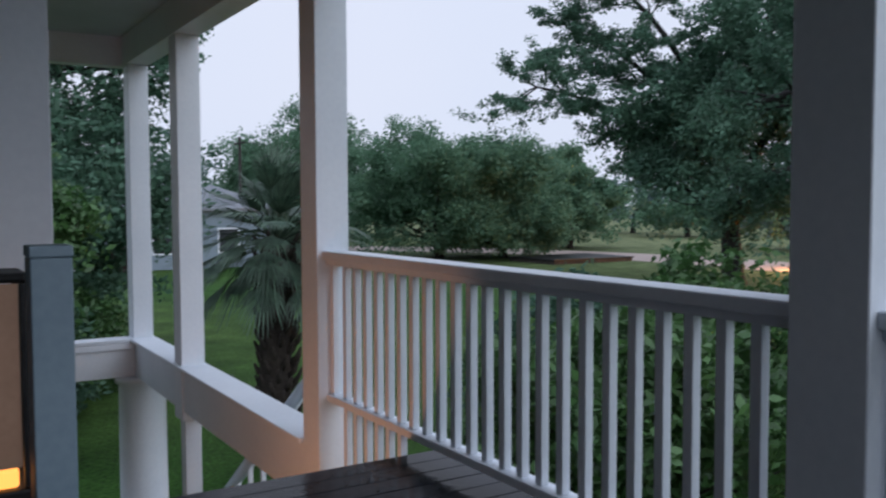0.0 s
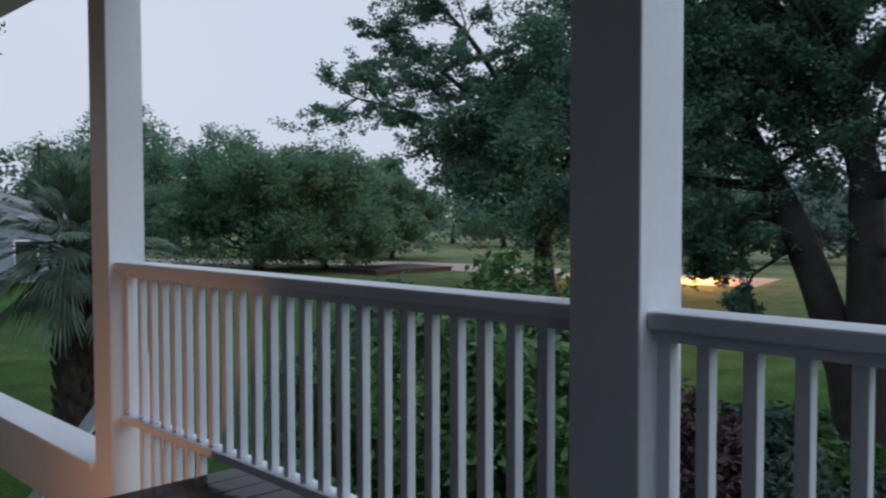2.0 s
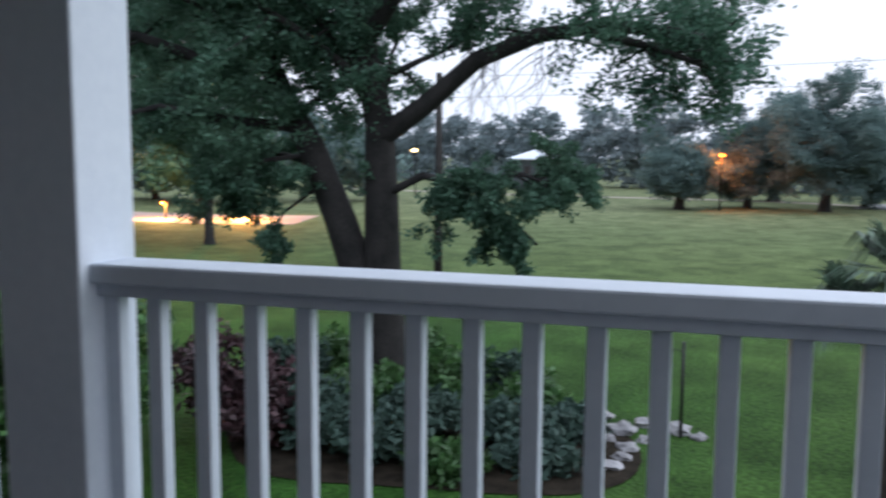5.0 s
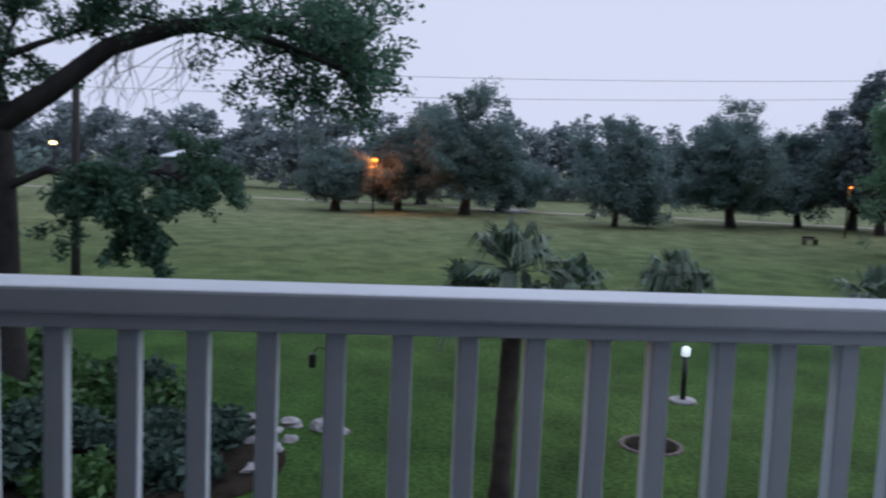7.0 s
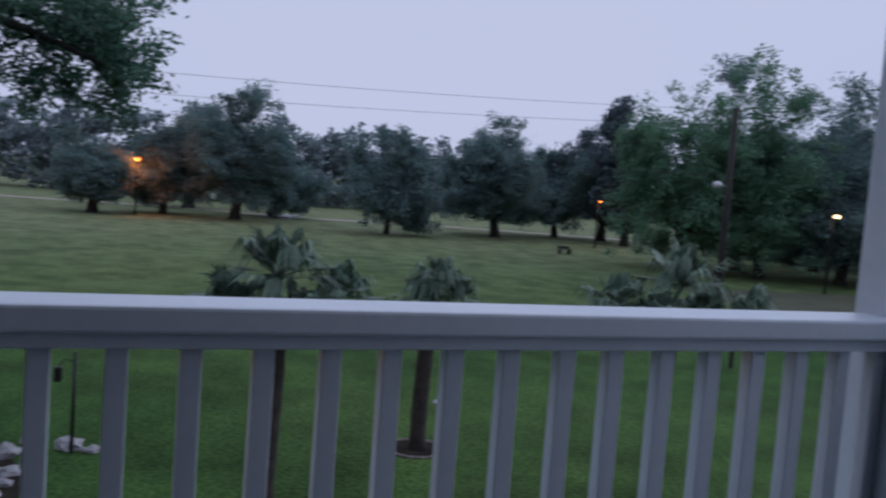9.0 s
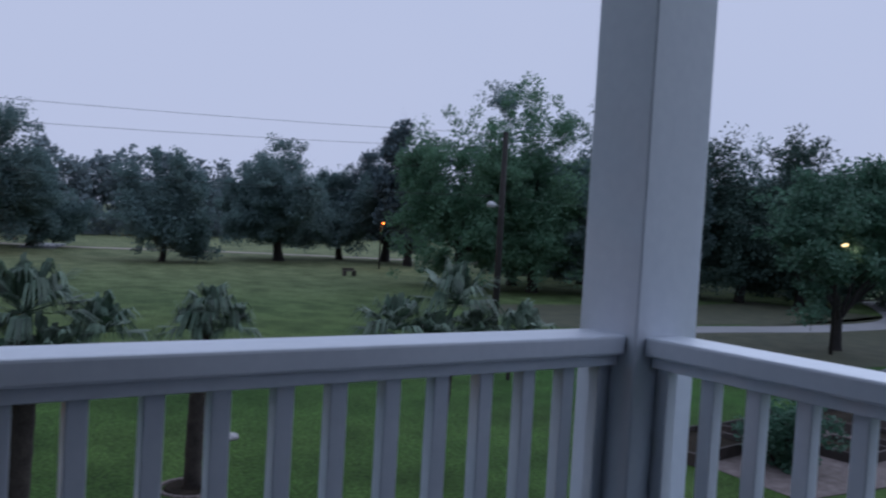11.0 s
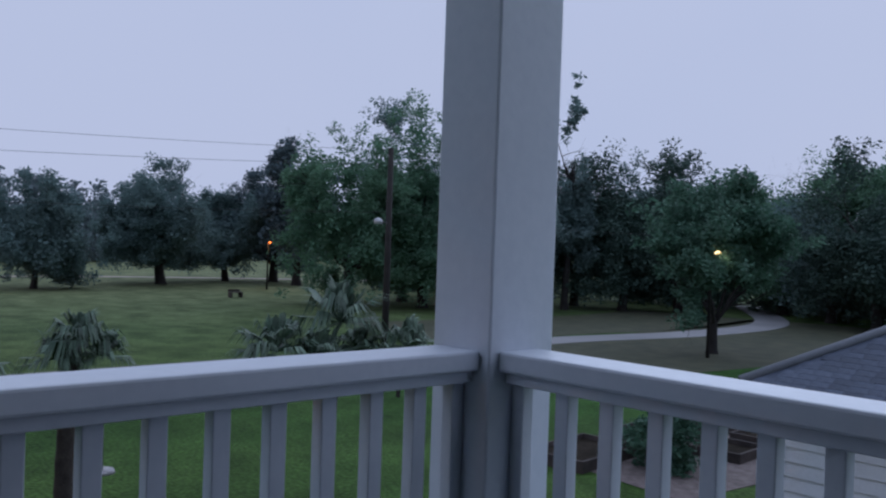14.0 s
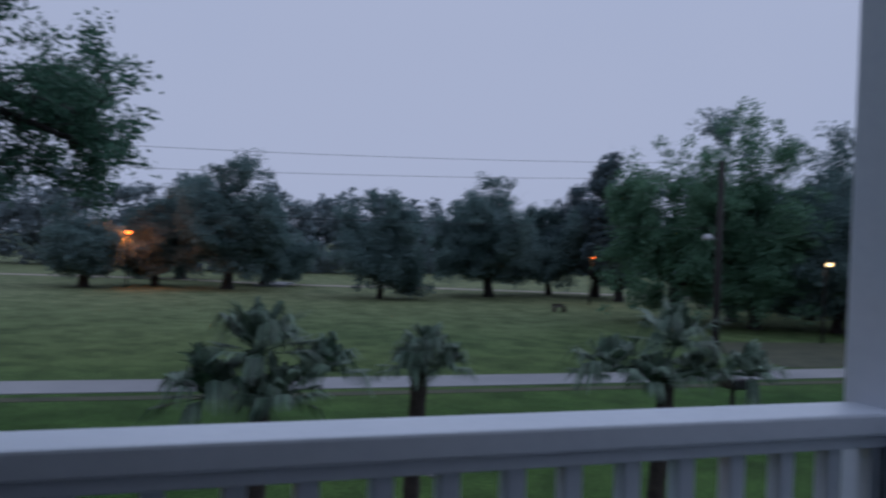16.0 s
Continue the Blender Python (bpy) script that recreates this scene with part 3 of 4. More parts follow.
    limb(L((0, 0.3, 2.3), (-0.7, 0.9, 2.9), (-1.3, 1.4, 3.3)), 0.09, 0.04, 10, 1.0, 1, 7)
    # low boughs that hang in front of the trunks
    limb(L((0.0, -0.05, 0.6), (-0.1, -0.7, 0.9), (-0.2, -1.4, 0.75), (-0.3, -2.0, 0.35), (-0.3, -2.45, -0.05)), 0.07, 0.02, 22, 0.6, 1, 7, 0.35, 0.3)
    limb(L((-0.2, -1.3, 0.8), (-0.3, -2.2, 0.95), (-0.3, -2.9, 0.7)), 0.04, 0.014, 18, 0.6, 1, 6, 0.3, 0.2)
    limb(L((0, 1.1, 1.2), (-0.4, 1.8, 1.1), (-0.6, 2.4, 0.7)), 0.05, 0.016, 18, 0.6, 1, 6, 0.25, 0.3)
    limb(L((0, 0.9, 0.8), (-0.3, 1.5, 0.3), (-0.4, 1.8, -0.35)), 0.03, 0.012, 5, 0.35, 1, 6, 0.4, 0.5)
    part("trunk", bm, BARK, tr)
    for _ in range(70):
        z = rng.uniform(3.3, 5.3)
        tips.append((rng.normal() * 0.28 - 0.15, rng.choice((0.0, 0.75)) + rng.normal() * 0.26, z))
    t = np.array(tips)
    t = t[np.hypot(t[:, 1] + 0.45, t[:, 2] - 4.05) > 0.42]
    quads_mesh("crown", leaf_quads(rng, t, rng.uniform(0.12, 0.30, len(t)) * np.where(t[:, 2] < 4.1, 0.62, 1.0), 24, 0.042, 0.55, 0.8, 0.15), LEAF, tr)
    # bare hanging twigs and moss
    bm = bmesh.new()
    for i in range(9):
        p = Vector((-0.2 + rng.normal() * 0.2, -1.5 - 1.2 * rng.random(), 5.35 + rng.normal() * 0.05))
        for k in range(3):
            q, pts = p.copy(), [p.copy()]
            for s in range(5):
                q = q + Vector((rng.normal() * 0.09, rng.normal() * 0.12 + 0.05, -0.10 - 0.16 * rng.random()))
                pts.append(q.copy())
            tube(bm, pts, [0.008, 0.007, 0.006, 0.005, 0.004, 0.003], 4, cap=False)
    part("bare_twig", bm, BARK, tr, "bare hanging twigs")


near_oak()

# trees seen from the stair end
broad_tree("oak_tree", 31.9, 28.05, 17.2, 7.0, 0.5, 21, LEAF, "tall spreading dark live oak behind the shrub", 66, 0.16, 0.8, 9, 2, 0.20, fill=600, skirt=0.10, hem=70, arms=(((-1, 1, 5), (-6.2, 7.4, 9.9)), ((-1, 1, 7), (-4.8, 6.2, 12.6)), ((-1, 1, 9), (-4.2, 5.2, 15.5)), ((0.5, -0.5, 4), (5.0, -6.5, 8.0)), ((0.5, -0.5, 6), (4.5, -6.0, 13.0)), ((0, 0, 7), (1.5, -2.0, 15.5))))
broad_tree("round_tree", 30.6, 53.2, 9.8, 7.2, 0.35, 22, LEAF_PALE, "dense rounded green tree in front of the pavement", 100, 0.16, 1.0, 8, 2, 0.14, fill=460, skirt=0.06, hem=170)
broad_tree("round_tree", 34.8, 51.0, 8.2, 5.2, 0.3, 28, LEAF_PALE, "low rounded green tree joining its neighbours", 96, 0.16, 1.0, 7, 2, 0.14, fill=260, skirt=0.06, hem=110)
broad_tree("round_tree", 25.2, 66, 12.0, 6.4, 0.35, 23, LEAF_PALE, "taller green tree behind the palm", 84, 0.18, 1.0, 7, 2, 0.2, fill=320, skirt=0.08, hem=110)
broad_tree("small_tree", 47.5, 58.5, 8.8, 4.9, 0.25, 24, LEAF_PALE, "pale grey-green tree beyond the pavement edge", 50, 0.24, 1.0, 6, 2, 0.2, fill=200, skirt=0.08, hem=70)
broad_tree("oak_tree", -0.5, 22.8, 11.8, 5.0, 0.35, 25, LEAF, "dark leafy tree beyond the stair posts", 60, 0.12, 0.6, 8, 2, 0.26, fill=760, skirt=0.12, hem=90, arms=(((0.3, 0, 5.5), (2.6, 0.3, 7.0)), ((0, 0, 5), (-3.0, -1.5, 9.5))))
broad_tree("small_tree", 30.9, 20.4, 7.8, 3.0, 0.2, 27, LEAF, "slender dark tree in front of the lit road", 56, 0.14, 0.6, 6, 2, 0.3, fill=170, skirt=0.2)
broad_tree("small_tree", -0.8, 15.0, 4.3, 1.8, 0.12, 26, LEAF_BRIGHT, "young leafy tree beside the stair column", 60, 0.09, 0.4, 5, 2, 0.2, fill=90)
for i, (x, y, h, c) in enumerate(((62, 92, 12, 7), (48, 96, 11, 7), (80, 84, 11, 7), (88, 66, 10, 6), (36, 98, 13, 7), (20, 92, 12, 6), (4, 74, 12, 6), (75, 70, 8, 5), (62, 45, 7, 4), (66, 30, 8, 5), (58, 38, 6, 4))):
    broad_tree("far_tree", x, y, h, c, 0.3, 40 + i, (LEAF_HAZED, LEAF_PALE)[i % 3 == 1], "far hazy tree at the edge of the view", 26, 0.42, 1.4, 5, 1, 0.2, group="far trees", fill=90)

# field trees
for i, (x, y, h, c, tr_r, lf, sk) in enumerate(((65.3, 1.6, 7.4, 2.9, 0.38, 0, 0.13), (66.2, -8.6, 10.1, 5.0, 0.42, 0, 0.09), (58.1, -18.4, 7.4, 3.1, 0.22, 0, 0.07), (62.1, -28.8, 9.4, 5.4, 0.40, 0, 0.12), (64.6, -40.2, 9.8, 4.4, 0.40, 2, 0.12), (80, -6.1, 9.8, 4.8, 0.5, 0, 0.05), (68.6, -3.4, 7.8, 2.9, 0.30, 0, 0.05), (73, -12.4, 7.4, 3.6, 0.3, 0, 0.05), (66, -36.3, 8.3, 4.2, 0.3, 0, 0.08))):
    broad_tree("field_tree", x, y, h, c, tr_r, 60 + i, (LEAF_HAZED, LEAF_PALE, LEAF_BLUE)[lf], "dark spreading oak standing in the open field", 84, 0.145, 0.75, 8, 2, 0.17, group="field trees", fill=170, skirt=sk, hem=int(9 * c))
broad_tree("pine_tree", 59.1, -39.1, 11.8, 3.0, 0.3, 75, LEAF_BLUE, "tall dark pine with a clumped flat top", 70, 0.24, 0.85, 6, 2, 0.60, group="field trees", fill=60)
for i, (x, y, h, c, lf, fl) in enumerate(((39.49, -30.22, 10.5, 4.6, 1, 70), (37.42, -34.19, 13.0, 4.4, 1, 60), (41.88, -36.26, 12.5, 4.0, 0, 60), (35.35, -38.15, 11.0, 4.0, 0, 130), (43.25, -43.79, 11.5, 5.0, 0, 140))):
    broad_tree("roadside_tree", x, y, h, c, 0.28, 80 + i, (LEAF_HAZED, LEAF_PALE)[lf], "tall ragged tree with thin open top branches", 62, 0.13, 0.66, 8, 2, 0.25, group="roadside trees", fill=fl + 60, skirt=0.05, hem=90)
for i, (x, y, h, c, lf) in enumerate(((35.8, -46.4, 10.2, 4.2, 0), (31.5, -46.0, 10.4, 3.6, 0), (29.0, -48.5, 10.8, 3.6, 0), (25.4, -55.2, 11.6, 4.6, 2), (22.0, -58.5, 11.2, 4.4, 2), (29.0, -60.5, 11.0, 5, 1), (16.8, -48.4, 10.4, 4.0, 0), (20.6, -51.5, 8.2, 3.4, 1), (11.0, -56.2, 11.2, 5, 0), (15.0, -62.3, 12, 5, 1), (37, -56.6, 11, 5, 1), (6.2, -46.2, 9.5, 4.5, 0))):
    broad_tree("wood_tree", x, y, h, c, 0.28, 100 + i, (LEAF_WOOD, LEAF_HAZED, LEAF_PALE)[lf], ("dark leafy tree at the edge of the wood", "haze tinted leafy tree deep in the wood", "paler green tree behind the wood edge")[lf], 62, 0.15, 0.85, 7, 2, 0.2, group="wood trees", fill=200, skirt=0.06)
broad_tree("roadside_tree", 33.2, -42.3, 14.3, 1.5, 0.2, 121, LEAF_HAZED, "tall thin tree rising above the wood", 40, 0.18, 0.5, 5, 2, 0.6, group="roadside trees")
broad_tree("lane_tree", 16.1, -30.7, 7.0, 3.0, 0.2, 120, LEAF, "small leafy tree beside the lane", 60, 0.11, 0.5, 10, 2, 0.2, fill=260, skirt=0.17)

# brush under the wood
rng = np.random.default_rng(15)
c, rr = [], []
for i in range(300):
    a = rng.random()
    bx, by = 54 - 48 * a + rng.normal() * 1.5, -45 - 14 * math.sin(a * 2.2) + rng.normal() * 2
    for _ in range(5):
        c.append((bx + rng.normal() * 0.9, by + rng.normal() * 0.9, GROUND + 0.3 + 3.2 * rng.random() ** 1.4))
        rr.append(rng.uniform(0.5, 1.0))
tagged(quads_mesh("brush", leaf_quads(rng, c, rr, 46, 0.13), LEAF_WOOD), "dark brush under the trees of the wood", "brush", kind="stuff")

# woods along the far side, with haze painted into their leaf colour
HAZE_TINTED_LEAF = mat("haze_tinted_leaf", (0.155, 0.200, 0.215), (0.215, 0.265, 0.275), 0.1, 0.8, 0, fine=1, transl=0.25, vary=0.2, island=True)
rng = np.random.default_rng(5)
c, rr = [], []
for i in range(110):
    a = i / 110
    bx, by = 122 + 20 * math.sin(a * 9) - 60 * max(0, a - 0.72) * 2.2, 110 - 235 * a
    h = 8.2 + 2.2 * math.sin(i * 1.7) + rng.uniform(-1, 1)
    for _ in range(34):
        z = h * rng.random() ** 0.8
        w = 4.0 * (1 - 0.5 * (z / h) ** 2)
        c.append((bx + rng.normal() * w * 0.5, by + rng.normal() * w * 0.5, GROUND + z))
        rr.append(rng.uniform(0.9, 1.7))
fw = quads_mesh("far_woods", leaf_quads(rng, c, rr, 36, 0.38), HAZE_TINTED_LEAF)
tagged(fw, "far woods closing the field, haze put into the leaf colour", "woods", kind="stuff")


# ---- palms ----
def fan(rng, out, p, d, length, n, spread, droop, thin=0.026):
    """Segments of one fan leaf at the end of its stalk."""
    d = d.normalized()
    side = d.cross(Vector((0, 0, 1)))
    side = side.normalized() if side.length > 1e-3 else Vector((1, 0, 0))
    up = side.cross(d)
    for k in range(n):
        a = spread * (k / (n - 1) - 0.5)
        v = (d * math.cos(a) + side * math.sin(a) + up * 0.12 * math.cos(a)).normalized()
        ln = length * (1 - 0.35 * abs(a) / (spread / 2 + 1e-6)) * rng.uniform(0.85, 1.1)
        w = ln * thin
        q, last = p.copy(), None
        s = v.cross(up).normalized() * w
        m = p + v * ln * 0.55 + Vector((0, 0, -droop * ln * 0.12))
        e = m + (v * 0.45 * ln * 0.7 + Vector((0, 0, -droop * ln * 0.5)))
        out.extend((q - s * 0.4, q + s * 0.4, m + s, m - s))
        out.extend((m - s, m + s, e + s * 0.15, e - s * 0.15))


def palm(x, y, crown_z, r, trunk_r, fronds, seed, label, stalk=0.55, boots=False, low=-0.5, up=1.0, n=15, drp=1.0):
    rng = np.random.default_rng(seed)
    pm = root("palm_tree", label, "palm", "garden palms", at=(x, y, GROUND))
    bm = bmesh.new()
    h = crown_z - GROUND
    pts, rad = [], []
    for i in range(15):
        pts.append(Vector((0.05 * math.sin(i * 0.3 + seed), 0.04 * math.cos(i * 0.25), h * i / 14 - (0.1 if i == 0 else 0))))
        rad.append(trunk_r * (1.3 if i == 0 else 1.0 + 0.06 * (i % 2)))
    tube(bm, pts, rad, 12)
    part("trunk", bm, PALMBARK, pm)
    if boots:
        bm = bmesh.new()
        for i in range(110):
            a, z = i * 2.4, h * (0.15 + 0.85 * i / 110)
            c0 = Vector((math.cos(a), math.sin(a), 0))
            tube(bm, [c0 * trunk_r * 0.8 + Vector((0, 0, z)), c0 * trunk_r * 1.25 + Vector((0, 0, z + 0.1)), c0 * trunk_r * 1.5 + Vector((0, 0, z + 0.24))], [0.05, 0.045, 0.02], 4)
        part("boot", bm, PALMBARK, pm, "dark old leaf bases")
    out = []
    bm = bmesh.new()
    for i in range(fronds):
        a = i * 2.39996 + rng.uniform(-0.2, 0.2)
        e = low + (up - low) * ((i + 0.5) / fronds) + rng.uniform(-0.12, 0.12)
        d = Vector((math.cos(a) * math.cos(e), math.sin(a) * math.cos(e), math.sin(e)))
        p0 = Vector((0, 0, h))
        l1 = r * stalk * rng.uniform(0.55, 1.25)
        mid = p0 + d * l1 * 0.6
        p1 = p0 + d * l1 + Vector((0, 0, -0.10 * l1))
        tube(bm, [p0, mid, p1], [0.018, 0.013, 0.009], 4, cap=False)
        fan(rng, out, p1, (p1 - mid) + Vector((0, 0, -0.12 * l1)), r * (1 - stalk) * rng.uniform(0.95, 1.25), n, rng.uniform(0.9, 1.9), rng.uniform(0.5, 1.6) * drp, 0.019)
    part("stalk", bm, FROND_DARK, pm)
    quads_mesh("fronds", np.array([tuple(v) for v in out]), FROND_DARK, pm)
    return pm


def mop_palm(x, y, seed, trunk_r, tufts, label):
    """A palm whose fans hang in separate mops: each (along y, along x, height, radius)."""
    rng = np.random.default_rng(seed)
    pm = root("palm_tree", label, "palm", "garden palms", at=(x, y, GROUND))
    h = -0.25 - GROUND
    bm = bmesh.new()
    tube(bm, [Vector((0.04 * math.sin(i * 0.4 + seed), 0.03 * math.cos(i * 0.3), h * i / 14 - (0.1 if i == 0 else 0))) for i in range(15)], [trunk_r * (1.35 if i == 0 else 1.0 + 0.07 * (i % 2)) for i in range(15)], 12)
    part("trunk", bm, PALMBARK, pm)
    out = []
    bm = bmesh.new()
    for ty, tx, tz, tr_ in tufts:
        tr_ *= 1.45
        c = Vector((tx, ty, tz - GROUND))
        tube(bm, [(0, 0, h - 0.1), Vector((0, 0, h)).lerp(c, 0.5) + Vector((0, 0, 0.06)), c], [0.05, 0.035, 0.02], 5, cap=False)
        for i in range(38):
            a = i * 2.39996 + rng.uniform(-0.3, 0.3)
            e = 1.40 - 1.45 * (i + 0.5) / 38 + rng.uniform(-0.2, 0.2)
            d = Vector((math.cos(a) * math.cos(e), math.sin(a) * math.cos(e), math.sin(e)))
            p1 = c + d * tr_ * rng.uniform(0.18, 0.42)
            tube(bm, [c, p1], [0.010, 0.006], 4, cap=False)
            fan(rng, out, p1, d, tr_ * rng.uniform(0.55, 1.2), 11, rng.uniform(0.5, 1.3), rng.uniform(0.35, 1.5), 0.034)
    part("stalk", bm, FROND, pm)
    quads_mesh("fronds", np.array([tuple(v) for v in out]), FROND, pm)
    return pm


palm(2.71, 12.6, 0.62, 1.75, 0.24, 92, 3, "large cabbage palm with a shaggy trunk beside the stairs", 0.5, True, -0.6, 1.4, 19, 0.30)
mop_palm(8.18, -1.98, 4, 0.115, ((0, 0.02, 0.0, 0.52), (0.50, 0.1, -0.50, 0.52), (-0.74, -0.1, -0.20, 0.38), (-0.2, -0.3, -0.46, 0.40)), "cabbage palm with drooping fronds on the lawn")
mop_palm(10.03, -4.50, 5, 0.115, ((-0.12, 0, -0.22, 0.40), (-0.40, 0.0, -0.45, 0.36), (0.12, 0.1, -0.48, 0.36)), "short clipped palm with a small round head in a ring bed")
mop_palm(7.9, -7.10, 6, 0.11, ((-0.2, 0.0, 0.10, 0.52), (0.75, 0.1, -0.24, 0.42), (-1.30, -0.1, -0.30, 0.38), (0.3, -0.2, -0.32, 0.36), (-0.6, 0.1, -0.32, 0.36)), "cabbage palm with arching fronds near the porch corner")
rb_ = root("ring_bed", "round stone edging with dark mulch round a palm", "garden edging", at=(10.03, -4.46, GROUND))
bm = bmesh.new()
tube(bm, [(0, 0, 0), (0, 0, 0.03)], [0.36, 0.34], 28)
part("mulch", bm, MULCH, rb_)
for i in range(18):
    a = 2 * math.pi * i / 18
    bm = bmesh.new()
    box(bm, -0.035, 0.035, -0.068, 0.068, -0.02, 0.03, 0.01)
    s = part("edging_stone", bm, GRAVEL, rb_)
    s.location = (0.42 * math.cos(a), 0.42 * math.sin(a), 0)
    s.rotation_euler.z = a

# ---- shrubs and bed under the oak ----
shrub("large_shrub", 4.3, 6.7, -1.1, 1.9, 1.35, 11, LEAF_BRIGHT, "large glossy green shrub outside the railing", 260, 70, 0.075, 0.34)
shrub("large_shrub", 6.4, 7.6, -0.95, 1.5, 1.75, 13, LEAF_BRIGHT, "tall bright green shrub rising to the railing top", 220, 60, 0.07, 0.36)
shrub("large_shrub", 6.6, 9.6, -1.2, 2.0, 1.45, 12, LEAF, "dark green shrub outside the railing", 220, 60, 0.08, 0.4)
shrub("large_shrub", -0.6, 17.6, -1.5, 1.7, 1.5, 14, LEAF, "dark tangled shrub on the lawn beyond the stair beam", 220, 60, 0.08, 0.4)
shrub("large_shrub", 0.9, 19.4, -1.7, 1.3, 1.2, 16, LEAF_BRIGHT, "leafy green shrub at the foot of a dark tree", 150, 60, 0.08, 0.36)
bm = bmesh.new()
ring = [bm.verts.new((9.7 + math.cos(a) * 2.5 * (1 + 0.12 * math.sin(3 * a + 1)), 3.7 + math.sin(a) * 3.0 * (1 + 0.1 * math.sin(2 * a)), GROUND + 0.015)) for a in [2 * math.pi * i / 40 for i in range(40)]]
top = bm.verts.new((9.7, 3.7, GROUND + 0.10))
for i in range(40):
    bm.faces.new((ring[i], ring[(i + 1) % 40], top))
tagged(part("mulch_bed", bm, MULCH), "dark mulch bed under the oak", "garden bed", kind="structure")
for i, (x, y, r, z, lf) in enumerate(((10.6, 3.6, 0.75, 0.5, LEAF_BRIGHT), (9.6, 4.6, 0.75, 0.5, LEAF_BRIGHT), (9.0, 3.6, 0.65, 0.4, LEAF_WOOD), (10.9, 5.4, 0.8, 0.55, LEAF_BRIGHT), (9.9, 5.9, 0.7, 0.6, LEAF_WOOD), (9.4, 2.4, 0.55, 0.3, LEAF_WOOD), (10.6, 2.4, 0.55, 0.35, LEAF_BRIGHT), (8.6, 4.9, 0.6, 0.45, LEAF_WOOD), (9.0, 6.5, 0.95, 0.75, LEAF_MAROON), (8.5, 5.7, 0.6, 0.45, LEAF_MAROON), (8.3, 3.9, 0.5, 0.3, LEAF_WOOD), (8.1, 2.9, 0.45, 0.2, LEAF_BRIGHT), (8.6, 1.9, 0.45, 0.2, LEAF_WOOD), (9.9, 1.7, 0.4, 0.22, LEAF_WOOD), (11.2, 4.4, 0.8, 0.6, LEAF_BRIGHT), (11.4, 3.2, 0.7, 0.45, LEAF_WOOD))):
    shrub("low_shrub", x, y, GROUND + z, r, z * 0.9, 200 + i, lf, "low maroon leafed shrub in the mulch bed" if lf is LEAF_MAROON else "low leafy plant in the mulch bed", 60, 34, 0.075, 0.24, "bed plants")


def rock(x, y, s, seed):
    bm = bmesh.new()
    bmesh.ops.create_icosphere(bm, subdivisions=2, radius=s)
    for v in bm.verts:
        v.co *= 0.75 + 0.5 * noise.noise(v.co * (1.6 / s) + Vector((seed, 0, 0)))
        v.co.z *= 0.45
    ob = part("rock", bm, ROCK)
    ob.location = (x, y, GROUND + s * 0.16)
    return tagged(ob, "pale flat rock edging the mulch bed", "rock", "bed rocks")


for i, (x, y, s) in enumerate(((10.7, 1.3, 0.28), (11.1, 1.0, 0.22), (10.95, 0.55, 0.25), (10.3, 1.5, 0.2), (10.4, 0.95, 0.16), (10.0, 1.15, 0.2), (9.6, 1.2, 0.18), (11.3, 1.6, 0.2), (9.2, 1.3, 0.2), (10.75, 0.25, 0.15))):
    rock(x - 0.3, y - 0.3, s, i * 3.1)

# hook with hanging lantern, bollard light, letter box
sh_ = root("garden_stake", "thin black garden stake with a small hanging lantern", "garden stake", at=(10.43, 0.2, GROUND))
bm = bmesh.new()
tube(bm, [(0, 0, -0.1), (0, 0, 1.36)], [0.028, 0.024], 8)
tube(bm, [(0, 0.02, 1.22), (0, 0.12, 1.26), (0, 0.2, 1.16)], [0.008, 0.008, 0.008], 5)
part("stake", bm, BLACK, sh_)
boxpart("lantern", (-0.05, 0.05, 0.15, 0.25, 0.96, 1.16), BLACK, sh_, 0.02)
bo = root("bollard_light", "black bollard garden light with a white head", "garden light", at=(12.4, -5.84, GROUND))
bm = bmesh.new()
tube(bm, [(0, 0, 0), (0, 0, 0.05)], [0.24, 0.22], 20)
part("slab", bm, ROCK, bo)
bm = bmesh.new()
tube(bm, [(0, 0, 0.05), (0, 0, 0.80)], [0.05, 0.045], 10)
part("stem", bm, BLACK, bo)
bm = bmesh.new()
tube(bm, [(0, 0, 0.80), (0, 0, 0.82), (0, 0, 0.94), (0, 0, 0.97)], [0.05, 0.07, 0.07, 0.03], 12)
part("head", bm, glow("bollard_glow", (0.9, 0.95, 1.0), 0.6), bo)
lb = root("letter_box", "dark letter box on a thin post", "letter box", at=(15.16, -14.29, GROUND))
boxpart("post", (-0.04, 0.04, -0.04, 0.04, 0, 0.85), POLEWOOD, lb)
boxpart("box", (-0.28, 0.28, -0.22, 0.22, 0.851, 1.12), BLACK, lb, 0.05)


# ---- poles, wires and lamps ----
def pole(x, y, h, label, arm=False, name="utility_pole"):
    p = root(name, label, "pole", "utility poles", at=(x, y, GROUND))
    bm = bmesh.new()
    tube(bm, [(0, 0, -0.2), (0, 0, h)], [0.14, 0.10], 10)
    part("shaft", bm, POLEWOOD, p)
    if arm:
        boxpart("crossarm", (-0.06, 0.06, -1.1, 1.1, h - 0.5, h - 0.38), POLEWOOD, p)
    return p


p1 = pole(24.0, -20.8, 7.43, "dark wooden utility pole with a lamp beside the lane")
bm = bmesh.new()
tube(bm, [(0, 0.1, 4.60), (0, 0.5, 4.72)], [0.025, 0.025], 6)
tube(bm, [(0, 0.5, 4.55), (0, 0.5, 4.70), (0, 0.5, 4.78)], [0.17, 0.17, 0.05], 12)
part("pole_lamp", bm, PALEMETAL, p1)
pole(24.3, 8.0, 6.45, "dark wooden utility pole behind the oak")
pole(17.5, 58, 8.6, "far utility pole with a crossarm", True)


